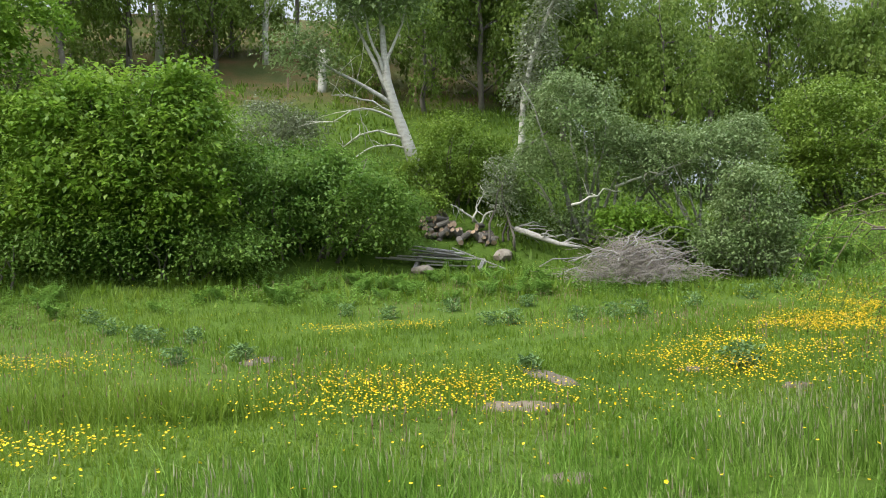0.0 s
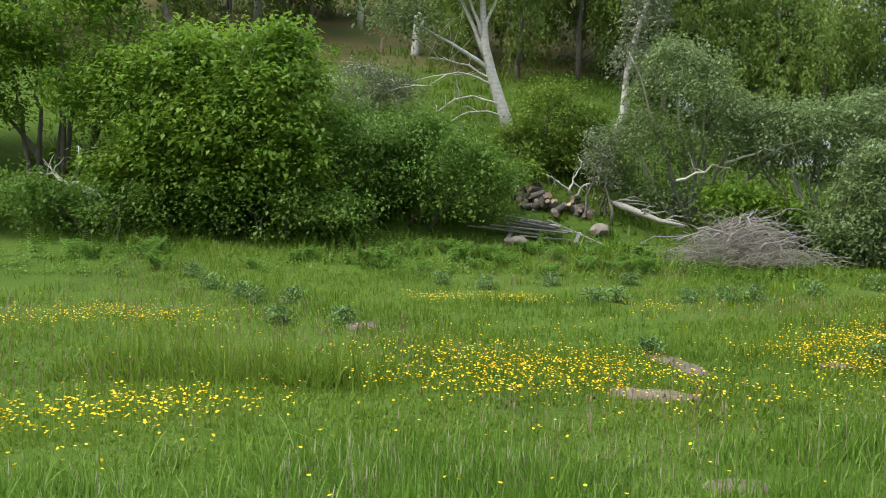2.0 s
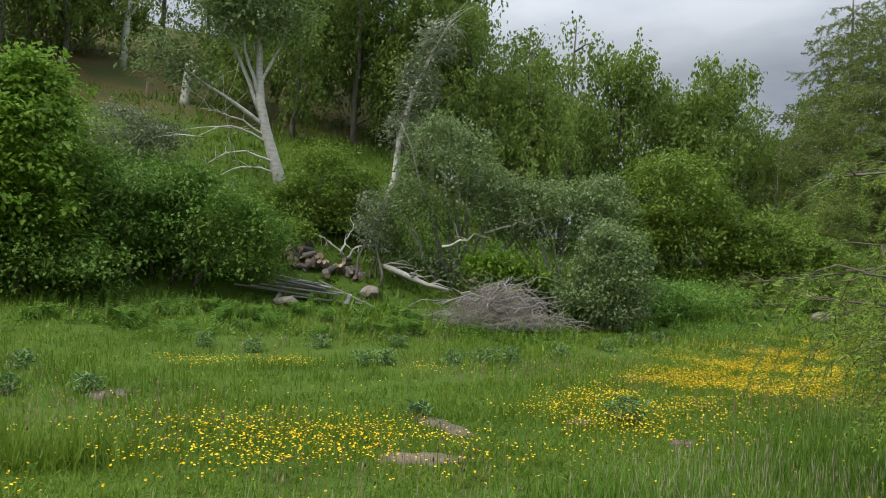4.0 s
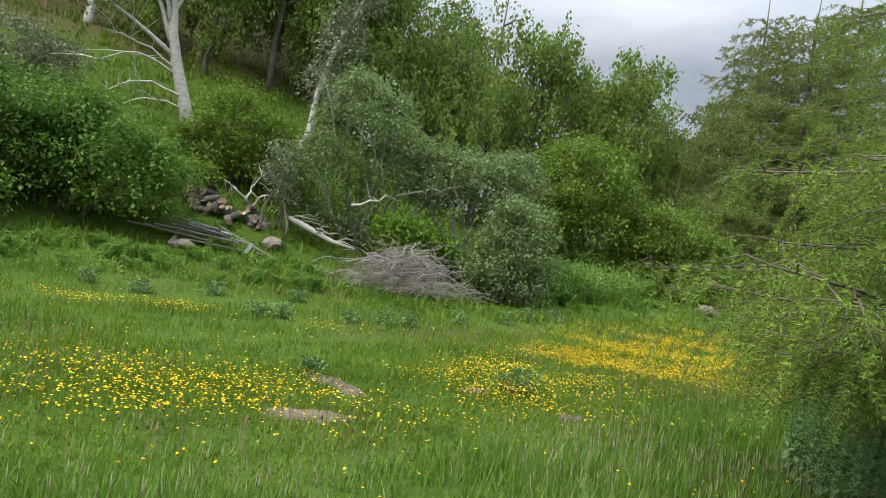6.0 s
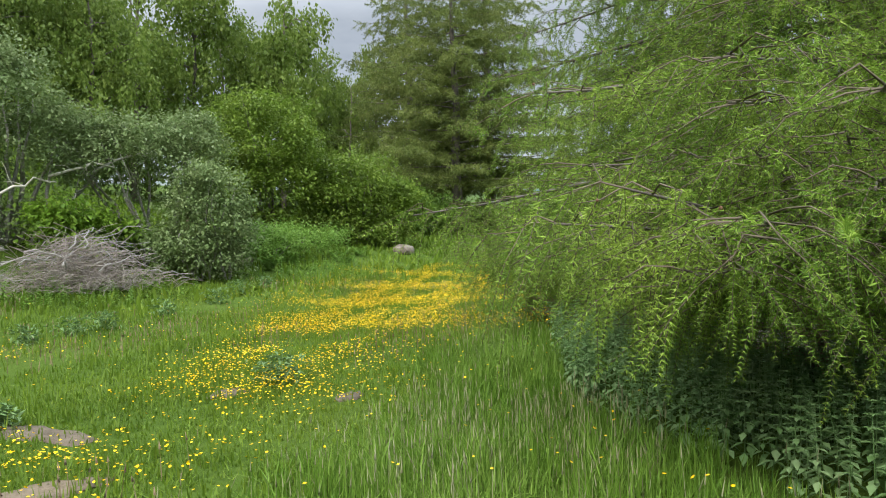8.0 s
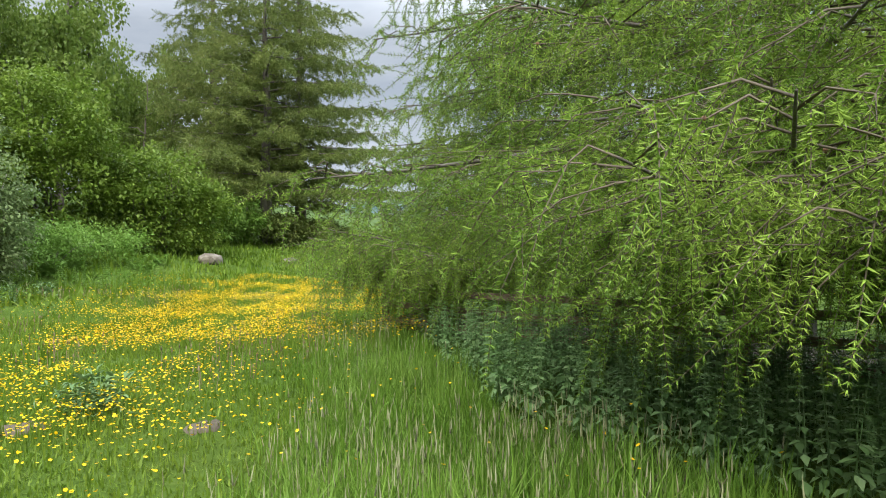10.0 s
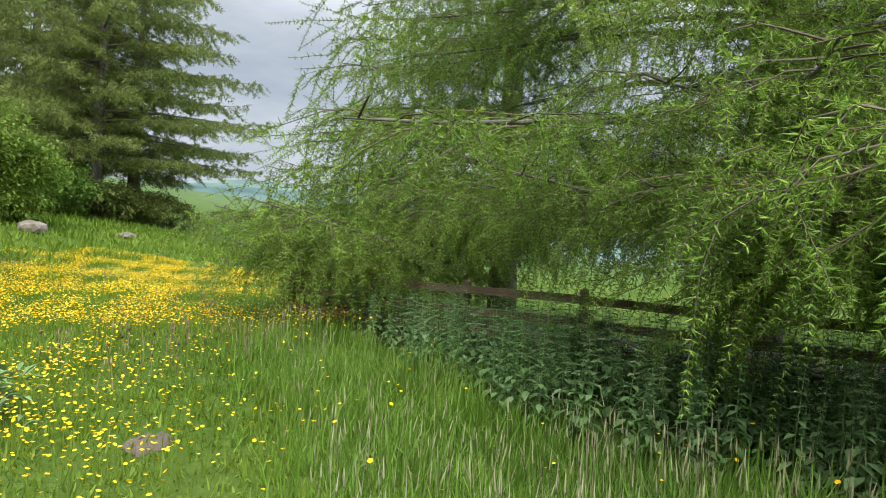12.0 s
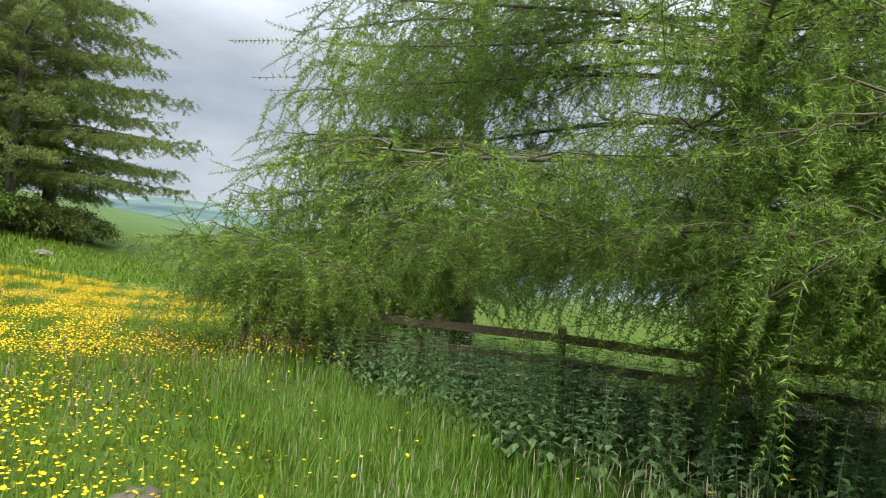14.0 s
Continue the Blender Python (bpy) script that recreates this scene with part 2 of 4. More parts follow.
def spread(tpl, pos, rot, scale):
    """Copies of a template (V, T) at many places: rot (n,3,3), scale (n,) or (n,3)."""
    V, T = tpl
    scale = np.asarray(scale, float)
    if scale.ndim == 1:
        scale = scale[:, None]
    S = V[None, :, :] * scale[:, None, :]
    W = np.einsum("nij,nvj->nvi", rot, S) + pos[:, None, :]
    n = len(pos)
    TT = T[None] + (np.arange(n) * len(V))[:, None, None]
    return W.reshape(-1, 3), TT.reshape(-1, 3)


def rot_z(a):
    c, s, o, i = np.cos(a), np.sin(a), np.zeros_like(a), np.ones_like(a)
    return np.stack([np.stack([c, -s, o], -1), np.stack([s, c, o], -1), np.stack([o, o, i], -1)], -2)


def rot_x(a):
    c, s, o, i = np.cos(a), np.sin(a), np.zeros_like(a), np.ones_like(a)
    return np.stack([np.stack([i, o, o], -1), np.stack([o, c, -s], -1), np.stack([o, s, c], -1)], -2)


def tube(points, radii, sides=6):
    P = np.asarray(points, float)
    R = np.asarray(radii, float)
    d = np.gradient(P, axis=0)
    d /= np.linalg.norm(d, axis=1)[:, None] + 1e-9
    ref = np.array([0.31, 0.22, 0.92]) if abs(d[0][2]) < 0.8 else np.array([0.93, 0.3, 0.1])
    a = np.cross(d, ref)
    a /= np.linalg.norm(a, axis=1)[:, None] + 1e-9
    b = np.cross(d, a)
    th = np.arange(sides) * 2 * np.pi / sides
    V = (P[:, None] + R[:, None, None] * (np.cos(th)[None, :, None] * a[:, None] + np.sin(th)[None, :, None] * b[:, None])).reshape(-1, 3)
    T = []
    for i in range(len(P) - 1):
        for j in range(sides):
            p, q = i * sides + j, i * sides + (j + 1) % sides
            T += [(p, q, q + sides), (p, q + sides, p + sides)]
    for j in range(1, sides - 1):
        T += [(0, j + 1, j), ((len(P) - 1) * sides, (len(P) - 1) * sides + j, (len(P) - 1) * sides + j + 1)]
    return V, np.array(T)


def bent(p0, p1, n=6, sag=0.0, wob=0.0):
    """A wavering line from p0 to p1, raised by sag in its middle."""
    t = np.linspace(0, 1, n)[:, None]
    p0, p1 = np.array(p0, float), np.array(p1, float)
    P = p0 + (p1 - p0) * t
    P[:, 2] += sag * 4 * (t * (1 - t))[:, 0]
    w = rng.normal(0, wob, (n, 3))
    w[0] = 0
    return P + w


LEAF = (np.array([(0, 0, 0), (-0.32, 0.45, 0.1), (0.32, 0.45, 0.1), (0, 1, -0.05)], float), np.array([(0, 3, 1), (0, 2, 3)]))
BLADE = (np.array([(-0.5, 0, 0), (0.5, 0, 0), (-0.4, 0.08, 0.5), (0.4, 0.08, 0.5), (0, 0.36, 1.0)], float), np.array([(0, 1, 3), (0, 3, 2), (2, 3, 4)]))


def thing(name, x, y, z, label, category, group="", kind=""):
    return tagged(pin(new(name), x, y, z), label, category, group, kind)


def pin(ob, x, y, z):
    ob.location = (x, y, z)
    return ob


def leaf_cloud(blobs, count, size, clump=0.22, per=14, droop=0.0, core=0.25):
    """Leaves in small clumps on lumpy ellipsoids (cx, cy, cz, rx, ry, rz)."""
    B = np.array(blobs, float)
    w = B[:, 3] * B[:, 4] + B[:, 4] * B[:, 5] + B[:, 3] * B[:, 5]
    n = max(1, count // per)
    pick = rng.choice(len(B), n, p=w / w.sum())
    u = rng.normal(size=(n, 3))
    u /= np.linalg.norm(u, axis=1)[:, None]
    u[:, 2] = np.where(u[:, 2] < -0.55, -u[:, 2], u[:, 2])
    lump = 1 + 0.13 * np.sin(u[:, 0] * 7 + pick) * np.sin(u[:, 1] * 6 + 2 * pick) + 0.09 * np.sin(u[:, 2] * 11 + pick)
    rad = lump * (0.97 + rng.normal(0, 0.06, n))
    inner = rng.random(n) < core
    rad[inner] *= rng.uniform(0.55, 0.9, inner.sum())
    c = B[pick, :3] + u * rad[:, None] * B[pick, 3:]
    k = rng.integers(max(2, per // 2), per + per // 2, n)
    idx = np.repeat(np.arange(n), k)
    m = len(idx)
    off = rng.normal(0, clump, (m, 3))
    off[:, 2] *= 0.8
    if droop:
        off[:, 2] -= np.abs(rng.normal(0, droop, m))
        off[:, :2] *= 0.7
    pos = c[idx] + off
    out = np.arctan2(u[idx, 1], u[idx, 0]) - np.pi / 2 + rng.normal(0, 1.0, m)
    tilt = rng.normal(-0.35 - 1.0 * (droop > 0), 0.55, m)
    return spread(LEAF, pos, rot_z(out) @ rot_x(tilt), size * rng.uniform(0.6, 1.35, m))


# ---- ground ----
def build_ground():
    u = np.linspace(-1, 1, 221)
    gx = 8 + 34 * u + 60 * u ** 3 + 2400 * u ** 9
    gy = 14 + 30 * u + 60 * u ** 3 + 2400 * u ** 9
    X, Y = np.meshgrid(gx, gy)
    V = np.stack([X, Y, terrain(X, Y)], -1).reshape(-1, 3)
    n = len(u)
    i = (np.arange(n - 1)[:, None] * n + np.arange(n - 1)[None]).ravel()
    T = np.concatenate([np.stack([i, i + 1, i + n + 1], -1), np.stack([i, i + n + 1, i + n], -1)])
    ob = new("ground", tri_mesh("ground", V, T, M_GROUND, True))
    tagged(ob, "grassy meadow ground rising to a steep bank", "ground", kind="structure")


build_ground()


def soil_patch(x, y, rx, ry, turn):
    V, T = [], []
    rings, seg = 5, 22
    ph = rng.uniform(0, 6, 3)
    V.append((x, y, gz(x, y) + 0.03))
    for r in range(1, rings + 1):
        for j in range(seg):
            a = j * 2 * math.pi / seg
            k = r / rings * (1 + 0.2 * math.sin(2 * a + ph[0]) + 0.14 * math.sin(5 * a + ph[1]))
            dx, dy = rx * k * math.cos(a), ry * k * math.sin(a)
            px, py = x + dx * math.cos(turn) - dy * math.sin(turn), y + dx * math.sin(turn) + dy * math.cos(turn)
            V.append((px, py, gz(px, py) + 0.034 - 0.03 * (r == rings) + 0.008 * math.sin(j * 3 + r)))
    for j in range(seg):
        T.append((0, 1 + j, 1 + (j + 1) % seg))
    for r in range(rings - 1):
        for j in range(seg):
            p, q = 1 + r * seg + j, 1 + r * seg + (j + 1) % seg
            T += [(p, p + seg, q + seg), (p, q + seg, q)]
    ob = new("bare_soil", tri_mesh("bare_soil", V, T, M_SOIL, True))
    tagged(ob, "trodden patch of bare brown soil in the grass", "bare soil", "bare patches in the meadow", "structure")


SOIL = [(1.45, 10.5, 0.22, 0.62, 0.35), (0.95, 8.75, 0.45, 0.24, 0.0), (-3.05, 12.3, 0.34, 0.3, 0.2), (1.1, 6.2, 0.2, 0.14, 0.4), (0.55, 5.25, 0.2, 0.12, 0.1), (3.6, 10.9, 0.26, 0.15, 0.3), (4.5, 9.7, 0.22, 0.13, 0.6)]
for s in SOIL:
    soil_patch(*s)


def poly_y(pts, x):
    return np.interp(x, [p[0] for p in pts], [p[1] for p in pts])


TALL_EDGE = [(-9, 3.0), (-3.8, 4.6), (-1.6, 5.9), (0.6, 6.4), (2.6, 7.5), (5, 8.9), (7, 10.4), (11.8, 12.4), (20, 16)]
NETTLE_EDGE = [(3.6, 3.6), (4.3, 4.9), (5.0, 6.2), (5.6, 7.2), (6.3, 7.9), (7.5, 9.0), (9.5, 10.5), (12, 12.5), (16, 14)]
BAND = [(-9, 4.4), (-4, 5.9), (-2, 7.5), (0, 8.6), (2.5, 9.7), (4.5, 11.6), (8, 14.6), (12, 17), (20, 22)]


def in_soil(x, y):
    m = np.zeros(len(x), bool)
    for sx, sy, rx, ry, a in SOIL:
        dx, dy = x - sx, y - sy
        p, q = dx * math.cos(a) + dy * math.sin(a), -dx * math.sin(a) + dy * math.cos(a)
        m |= (p / rx) ** 2 + (q / ry) ** 2 < 0.5
    return m


def in_nettles(x, y):
    return (x > 3.6) & (y < poly_y(NETTLE_EDGE, x)) & (x < 8.1 + 0.37 * (y - 4.3))


def patchy(x, y, f, seed):
    return 0.5 + 0.25 * (np.sin(x * f + seed) * np.cos(y * f * 1.3 + seed * 2) + np.sin((x + y) * f * 0.6 + seed * 3) + 0.6 * np.sin((x - 1.7 * y) * f * 1.9))


def grass_tufts(name, label, x, y, blades, hmin, hmax, width, mat, lean=0.35, spreadr=0.05):
    n = len(x)
    idx = np.repeat(np.arange(n), blades)
    m = len(idx)
    px, py = x[idx] + rng.normal(0, spreadr, m), y[idx] + rng.normal(0, spreadr, m)
    hs = ((hmin + (hmax - hmin) * rng.random(n) ** 1.3) * (0.55 + 0.75 * np.clip(patchy(x, y, 2.1, 9.0), 0, 1)))[idx] * rng.uniform(0.55, 1.1, m)
    pos = np.stack([px, py, terrain(px, py) - 0.01], -1)
    R = rot_z(rng.normal(2.4, 1.5, m)) @ rot_x(rng.normal(0, lean, m))
    wd = width * rng.uniform(0.6, 1.5, m)
    V, T = spread(BLADE, pos, R, np.stack([wd, hs, hs], -1))
    ob = new(name, tri_mesh(name, V, T, mat))
    tagged(ob, label, "grass", kind="stuff")


def scatter_xy(x0, x1, y0, y1, per_m2):
    n = int((x1 - x0) * (y1 - y0) * per_m2)
    return rng.uniform(x0, x1, n), rng.uniform(y0, y1, n)


def build_grass():
    # tall grass nearest to the path walked
    x, y = scatter_xy(-7, 9.5, 1.5, 12.5, 170)
    ok = (y < poly_y(TALL_EDGE, x) + rng.normal(0, 0.25, len(x))) & ~in_nettles(x, y) & ~in_soil(x, y)
    near = (y - 1.0 > -0.62 * (x + 1.0)) & (x > -0.85 * y) & (y > 0.35 * x)
    dens = patchy(x, y, 1.1, 2.0) > 0.45 * rng.random(len(x)) - 0.1
    ok &= near & dens
    x, y = x[ok], y[ok]
    way = np.interp(y, [0.6, 3, 5.7, 7.5], [0.0, -0.4, 0.45, 0.8])
    short = (rng.random(len(x)) < 0.5) | ((np.abs(x - way) < 0.4) & (y < 8))
    grass_tufts("tall_grass", "tall fresh green grass along the path", x[~short], y[~short], 8, 0.2, 0.44, 0.009, M_GRASS, 0.3)
    grass_tufts("under_grass", "short green grass between taller blades", x[short], y[short], 7, 0.10, 0.24, 0.011, M_GRASS, 0.5, 0.06)
    bx, by = scatter_xy(-11, 12, -6, 8, 14)
    out = ~((by - 1.0 > -0.62 * (bx + 1.0)) & (bx > -0.85 * by) & (by > 0.35 * bx)) & (by < poly_y(TALL_EDGE, bx)) & ~in_nettles(bx, by)
    grass_tufts("rough_grass", "rough green grass at the meadow edge", bx[out], by[out], 6, 0.12, 0.34, 0.018, M_GRASS, 0.5, 0.12)
    # pale seed heads
    pk = rng.random(len(x)) < 0.38 * (patchy(x, y, 0.9, 5.0) > 0.5) + 0.05
    sx, sy = x[pk], y[pk]
    n = len(sx)
    hh = rng.uniform(0.30, 0.46, n)
    base = np.stack([sx, sy, terrain(sx, sy)], -1)
    R = rot_z(rng.uniform(0, 6.3, n)) @ rot_x(rng.normal(0, 0.18, n))
    stalk = (np.array([(-0.003, 0, 0), (0.003, 0, 0), (0, 0.02, 1.0), (-0.006, 0, 0.8), (0.006, 0, 0.8), (0, 0.012, 0.78), (0, 0.03, 1.04)]), np.array([(0, 1, 2), (3, 4, 6), (5, 3, 6), (4, 5, 6)]))
    V, T = spread(stalk, base, R, np.stack([np.ones(n), hh, hh], -1))
    tagged(new("grass_seed_heads", tri_mesh("grass_seed_heads", V, T, M_SEED)), "pale dry seed heads above the green grass", "grass", kind="stuff")
    # dry pinkish grass heads in drifts over the meadow
    x, y = scatter_xy(-11, 16, 7, 23, 34)
    ok = (y > poly_y(TALL_EDGE, x)) & (patchy(x, y, 0.7, 6.0) > 0.62) & (rng.random(len(x)) < 0.5)
    x, y = x[ok], y[ok]
    n = len(x)
    hh = rng.uniform(0.16, 0.34, n)
    V, T = spread(stalk, np.stack([x, y, terrain(x, y)], -1), rot_z(rng.uniform(0, 6.3, n)) @ rot_x(rng.normal(0, 0.2, n)), np.stack([np.full(n, 1.8), hh, hh], -1))
    tagged(new("dry_grass_heads", tri_mesh("dry_grass_heads", V, T, M_DRY)), "dry pinkish-brown grass heads drifting over the meadow", "grass", kind="stuff")
    # cropped sward of the band with flowers
    x, y = scatter_xy(-8, 16, 5, 24, 46)
    c = poly_y(BAND, x)
    ok = (y > poly_y(TALL_EDGE, x) - 0.1) & (y < c + 4.5) & ~in_soil(x, y)
    grass_tufts("short_grass", "short cropped grass among buttercups", x[ok], y[ok], 7, 0.05, 0.15, 0.016, M_MEADOW, 0.7, 0.10)
    x, y = scatter_xy(-8, 9, 4, 13, 70)
    ok = (y > poly_y(TALL_EDGE, x) - 0.2) & (y < poly_y(BAND, x) + 2.5) & ~in_soil(x, y) & (np.abs(x) < 0.8 * y)
    grass_tufts("fine_grass", "fine short yellow-green sward", x[ok], y[ok], 6, 0.05, 0.17, 0.011, M_MEADOW, 0.7, 0.07)
    # meadow beyond
    x, y = scatter_xy(-13, 22, 7, 24, 30)
    ok = (y > poly_y(BAND, x) + 1.0) & ~in_soil(x, y) & (patchy(x, y, 0.8, 1.0) > 0.16 + 0.4 * rng.random(len(x)))
    grass_tufts("meadow_grass", "green meadow grass with taller tussocks", x[ok], y[ok], 7, 0.09, 0.30, 0.016, M_MEADOW, 0.55, 0.12)
    # bank of long grass at the left of the trodden line
    x, y = scatter_xy(-5.2, -1.9, 7.6, 9.4, 70)
    ok = np.abs(y - (8.5 + 0.12 * (x + 3.4))) < 0.45 + 0.25 * rng.random(len(x))
    grass_tufts("grass_tussock", "long arching grass tussock", x[ok], y[ok], 9, 0.3, 0.55, 0.012, M_MEADOW, 0.55, 0.07)
    # far grass on the foot slope and the bank
    x, y = scatter_xy(-26, 42, 20, 46, 3.6)
    s = y - 14 - 0.25 * x
    ok = (s > 4) & (s < 33) & (x > -0.75 * y)
    grass_tufts("bank_grass", "rough grass on the rising bank", x[ok], y[ok], 6, 0.2, 0.5, 0.075, M_MEADOW, 0.6, 0.22)


build_grass()


def build_buttercups():
    n = 330000
    x = rng.uniform(-10, 24, n)
    y = rng.uniform(3, 26, n)
    c = poly_y(BAND, x)
    wdt = np.interp(x, [-9, -2, 2, 6, 10, 20], [0.5, 0.8, 0.85, 1.5, 2.6, 3.5])
    d = np.exp(-((y - c) / wdt) ** 2) * np.interp(x, [-9, -3, 0, 3, 7, 10, 20], [0.3, 0.5, 0.75, 1.0, 1.7, 2.8, 2.8])
    d *= np.clip(patchy(x, y, 1.6, 4.0) * 2.6 - 0.8, 0.015, 1.5)
    for ox, oy, r, k in ((-2.4, 15.6, 0.4, 0.9), (-0.8, 15.8, 0.4, 0.9), (2.0, 15.4, 0.35, 0.4), (-7, 11.7, 1.0, 0.4), (-0.9, 9.5, 0.9, 0.5), (9.2, 10.8, 0.7, 0.5), (4.0, 9.6, 0.7, 0.25)):
        d += k * np.exp(-((x - ox) ** 2 / (r * 1.6) ** 2 + (y - oy) ** 2 / r ** 2))
    d += 0.008 * (y < poly_y(BAND, x) + 6) + 0.003 * (y > 3.2)
    ok = (rng.random(n) < d * 0.85) & ~in_nettles(x, y) & ~in_soil(x, y)
    x, y = x[ok], y[ok]
    n = len(x)
    tall = y < poly_y(TALL_EDGE, x)
    h = np.where(tall, rng.uniform(0.25, 0.42, n), rng.uniform(0.10, 0.24, n))
    a = np.arange(5) * 2 * np.pi / 5
    ring = np.stack([np.cos(a), np.sin(a), 0.45 + 0 * a], -1)
    flower = (np.concatenate([[(0, 0, 0)], ring]), np.array([(0, 1 + j, 1 + (j + 1) % 5) for j in range(5)]))
    pos = np.stack([x, y, terrain(x, y) + h], -1)
    R = rot_z(rng.uniform(0, 6.3, n)) @ rot_x(rng.normal(0.25, 0.35, n))
    V, T = spread(flower, pos, R, rng.uniform(0.010, 0.016, n))
    tagged(new("buttercup_flowers", tri_mesh("buttercup_flowers", V, T, M_PETAL)), "small glossy yellow buttercups massed in the grass", "flowers", kind="stuff")
    stem = (np.array([(-0.5, 0, 0), (0.5, 0, 0), (0.0, 0.0, 1.0)]), np.array([(0, 1, 2)]))
    V, T = spread(stem, pos - np.stack([0 * h, 0 * h, h], -1), rot_z(rng.uniform(0, 6.3, n)), np.stack([0 * h + 0.005, h, h], -1))
    tagged(new("buttercup_stems", tri_mesh("buttercup_stems", V, T, M_MEADOW)), "thin green stems under the buttercups", "flowers", kind="stuff")


build_buttercups()


def build_nettles():
    lv, lt = LEAF
    pcs, o = [tube([(0, 0, 0), (0.01, 0, 0.5), (0, 0.01, 1.0)], [0.006, 0.005, 0.002], 3)], 0
    pos, rots, sc = [], [], []
    for i in range(9):
        z = 0.22 + 0.78 * i / 8
        for k in range(4 if i > 5 else 2):
            pos.append((0, 0, z))
            rots.append((i * 1.57 + k * (math.pi if i <= 5 else math.pi / 2) + 0.3 * math.sin(i * 3), -0.55 + 0.75 * i / 8))
            sc.append(0.17 * (1 - 0.72 * i / 8))
    rots = np.array(rots)
    pcs.append(spread((lv * np.array((0.8, 1, 1)), lt), np.array(pos), rot_z(rots[:, 0]) @ rot_x(rots[:, 1]), np.array(sc)))
    V = np.concatenate([pcs[0][0], pcs[1][0]])
    T = np.concatenate([pcs[0][1], pcs[1][1] + len(pcs[0][0])])
    x, y = scatter_xy(3.7, 14.5, 1.5, 14, 36)
    ok = in_nettles(x, y) & (x < 14.5) & (y > 1.5)
    x, y = x[ok], y[ok]
    n = len(x)
    h = rng.uniform(0.5, 0.86, n) * (0.85 + 0.3 * patchy(x, y, 1.3, 3.0))
    P = np.stack([x, y, terrain(x, y) - 0.02], -1)
    W, TT = spread((V, T), P, rot_z(rng.uniform(0, 6.3, n)) @ rot_x(rng.normal(0, 0.09, n)), h)
    tagged(new("nettle_bed", tri_mesh("nettle_bed", W, TT, M_NETTLE)), "dense bed of dark green stinging nettles under larches", "nettles", kind="stuff")
    # lush herbs along the foot of the hedge
    x, y = scatter_xy(-15, 17, 16, 28, 6)
    q = y - 14 - 0.25 * x
    ok = (q > 5.6) & (q < 10.8) & (patchy(x, y, 0.9, 8.0) > 0.25 + 0.35 * rng.random(len(x)))
    x, y = x[ok], y[ok]
    n = len(x)
    P = np.stack([x, y, terrain(x, y) - 0.02], -1)
    W, TT = spread((V, T), P, rot_z(rng.uniform(0, 6.3, n)) @ rot_x(rng.normal(0, 0.2, n)), rng.uniform(0.28, 0.6, n)[:, None] * np.array((1.8, 1.8, 1.0)))
    tagged(new("hedge_foot_herbs", tri_mesh("hedge_foot_herbs", W, TT, M_FERN)), "lush fresh green herbs along the foot of the hedge", "herbs", kind="stuff")


build_nettles()


# ---- small plants ----
def make_thistle(x, y, size, tall):
    t = thing("thistle", x, y, gz(x, y), "grey-green prickly thistle clump in the meadow", "plant", "thistles in the meadow")
    n = int(150 * (1 + tall))
    a = rng.uniform(0, 6.3, n)
    z = rng.random(n) ** 1.4 * size
    pos = np.stack([rng.normal(0, size * 0.38, n), rng.normal(0, size * 0.38, n), z], -1)
    V, T = spread((LEAF[0] * np.array((0.55, 1, 1.6)), LEAF[1]), pos, rot_z(a) @ rot_x(rng.uniform(-0.2, 0.9, n)), rng.uniform(0.07, 0.15, n))
    soup("leaves", [(V, T)], M_THISTLE, t)
    for k in range(3):
        p = (rng.normal(0, size * 0.25), rng.normal(0, size * 0.25))
        soup("stem", [tube([(p[0], p[1], -0.03), (p[0] * 1.2, p[1] * 1.2, size * (1.0 + 0.4 * tall))], [0.007, 0.003], 4)], M_THISTLE, t)


for p in ((4.25, 10.85, 0.34, 0.5), (0.9, 16.4, 0.3, 0), (1.4, 16.6, 0.34, 0), (-5.9, 14.7, 0.32, 0), (-5.2, 14.9, 0.3, 0), (-6.5, 15.3, 0.3, 0), (-4.4, 12.1, 0.26, 0), (-3.4, 12.4, 0.24, 0), (3.9, 17.6, 0.36, 0), (4.6, 17.9, 0.36, 0), (3.0, 17.2, 0.3, 0), (-1.5, 17.8, 0.3, 0), (-2.6, 18.3, 0.3, 0), (0.0, 18.6, 0.3, 0), (6.2, 18.9, 0.36, 0), (8.2, 20.4, 0.4, 0), (9.4, 21.5, 0.4, 0), (10.8, 22.4, 0.36, 0), (1.25, 11.0, 0.2, 0), (-7.5, 16.1, 0.3, 0), (-8.6, 17.4, 0.34, 0), (2.0, 19.4, 0.3, 0)):
    make_thistle(*p)


def make_fern(x, y, size):
    t = thing("fern", x, y, gz(x, y), "fresh green bracken fern with arching fronds", "fern", "ferns along the bushes")
    for k in range(int(rng.integers(5, 9))):
        a = rng.uniform(0, 6.3)
        L = size * rng.uniform(0.8, 1.2)
        m = 17
        s = np.linspace(0, 1, m)
        r = L * 0.75 * s
        z = L * (1.25 * s - 0.5 * s ** 2.4)
        pos = np.stack([r * math.cos(a), r * math.sin(a), z], -1)
        w = L * 0.42 * np.sin(np.pi * np.clip(s * 0.85 + 0.15, 0, 1)) + 0.02
        PP = np.concatenate([pos[2:], pos[2:]])
        AA = np.concatenate([np.full(m - 2, a), np.full(m - 2, a - math.pi)]) + rng.normal(0, 0.12, 2 * m - 4)
        V, T = spread((LEAF[0] * np.array((0.34, 1, 0.6)), LEAF[1]), PP, rot_z(AA) @ rot_x(rng.normal(-0.15, 0.15, 2 * m - 4)), np.concatenate([w[2:], w[2:]]))
        soup("frond", [(V, T), tube(pos, np.linspace(0.008, 0.002, m), 3)], M_FERN, t)


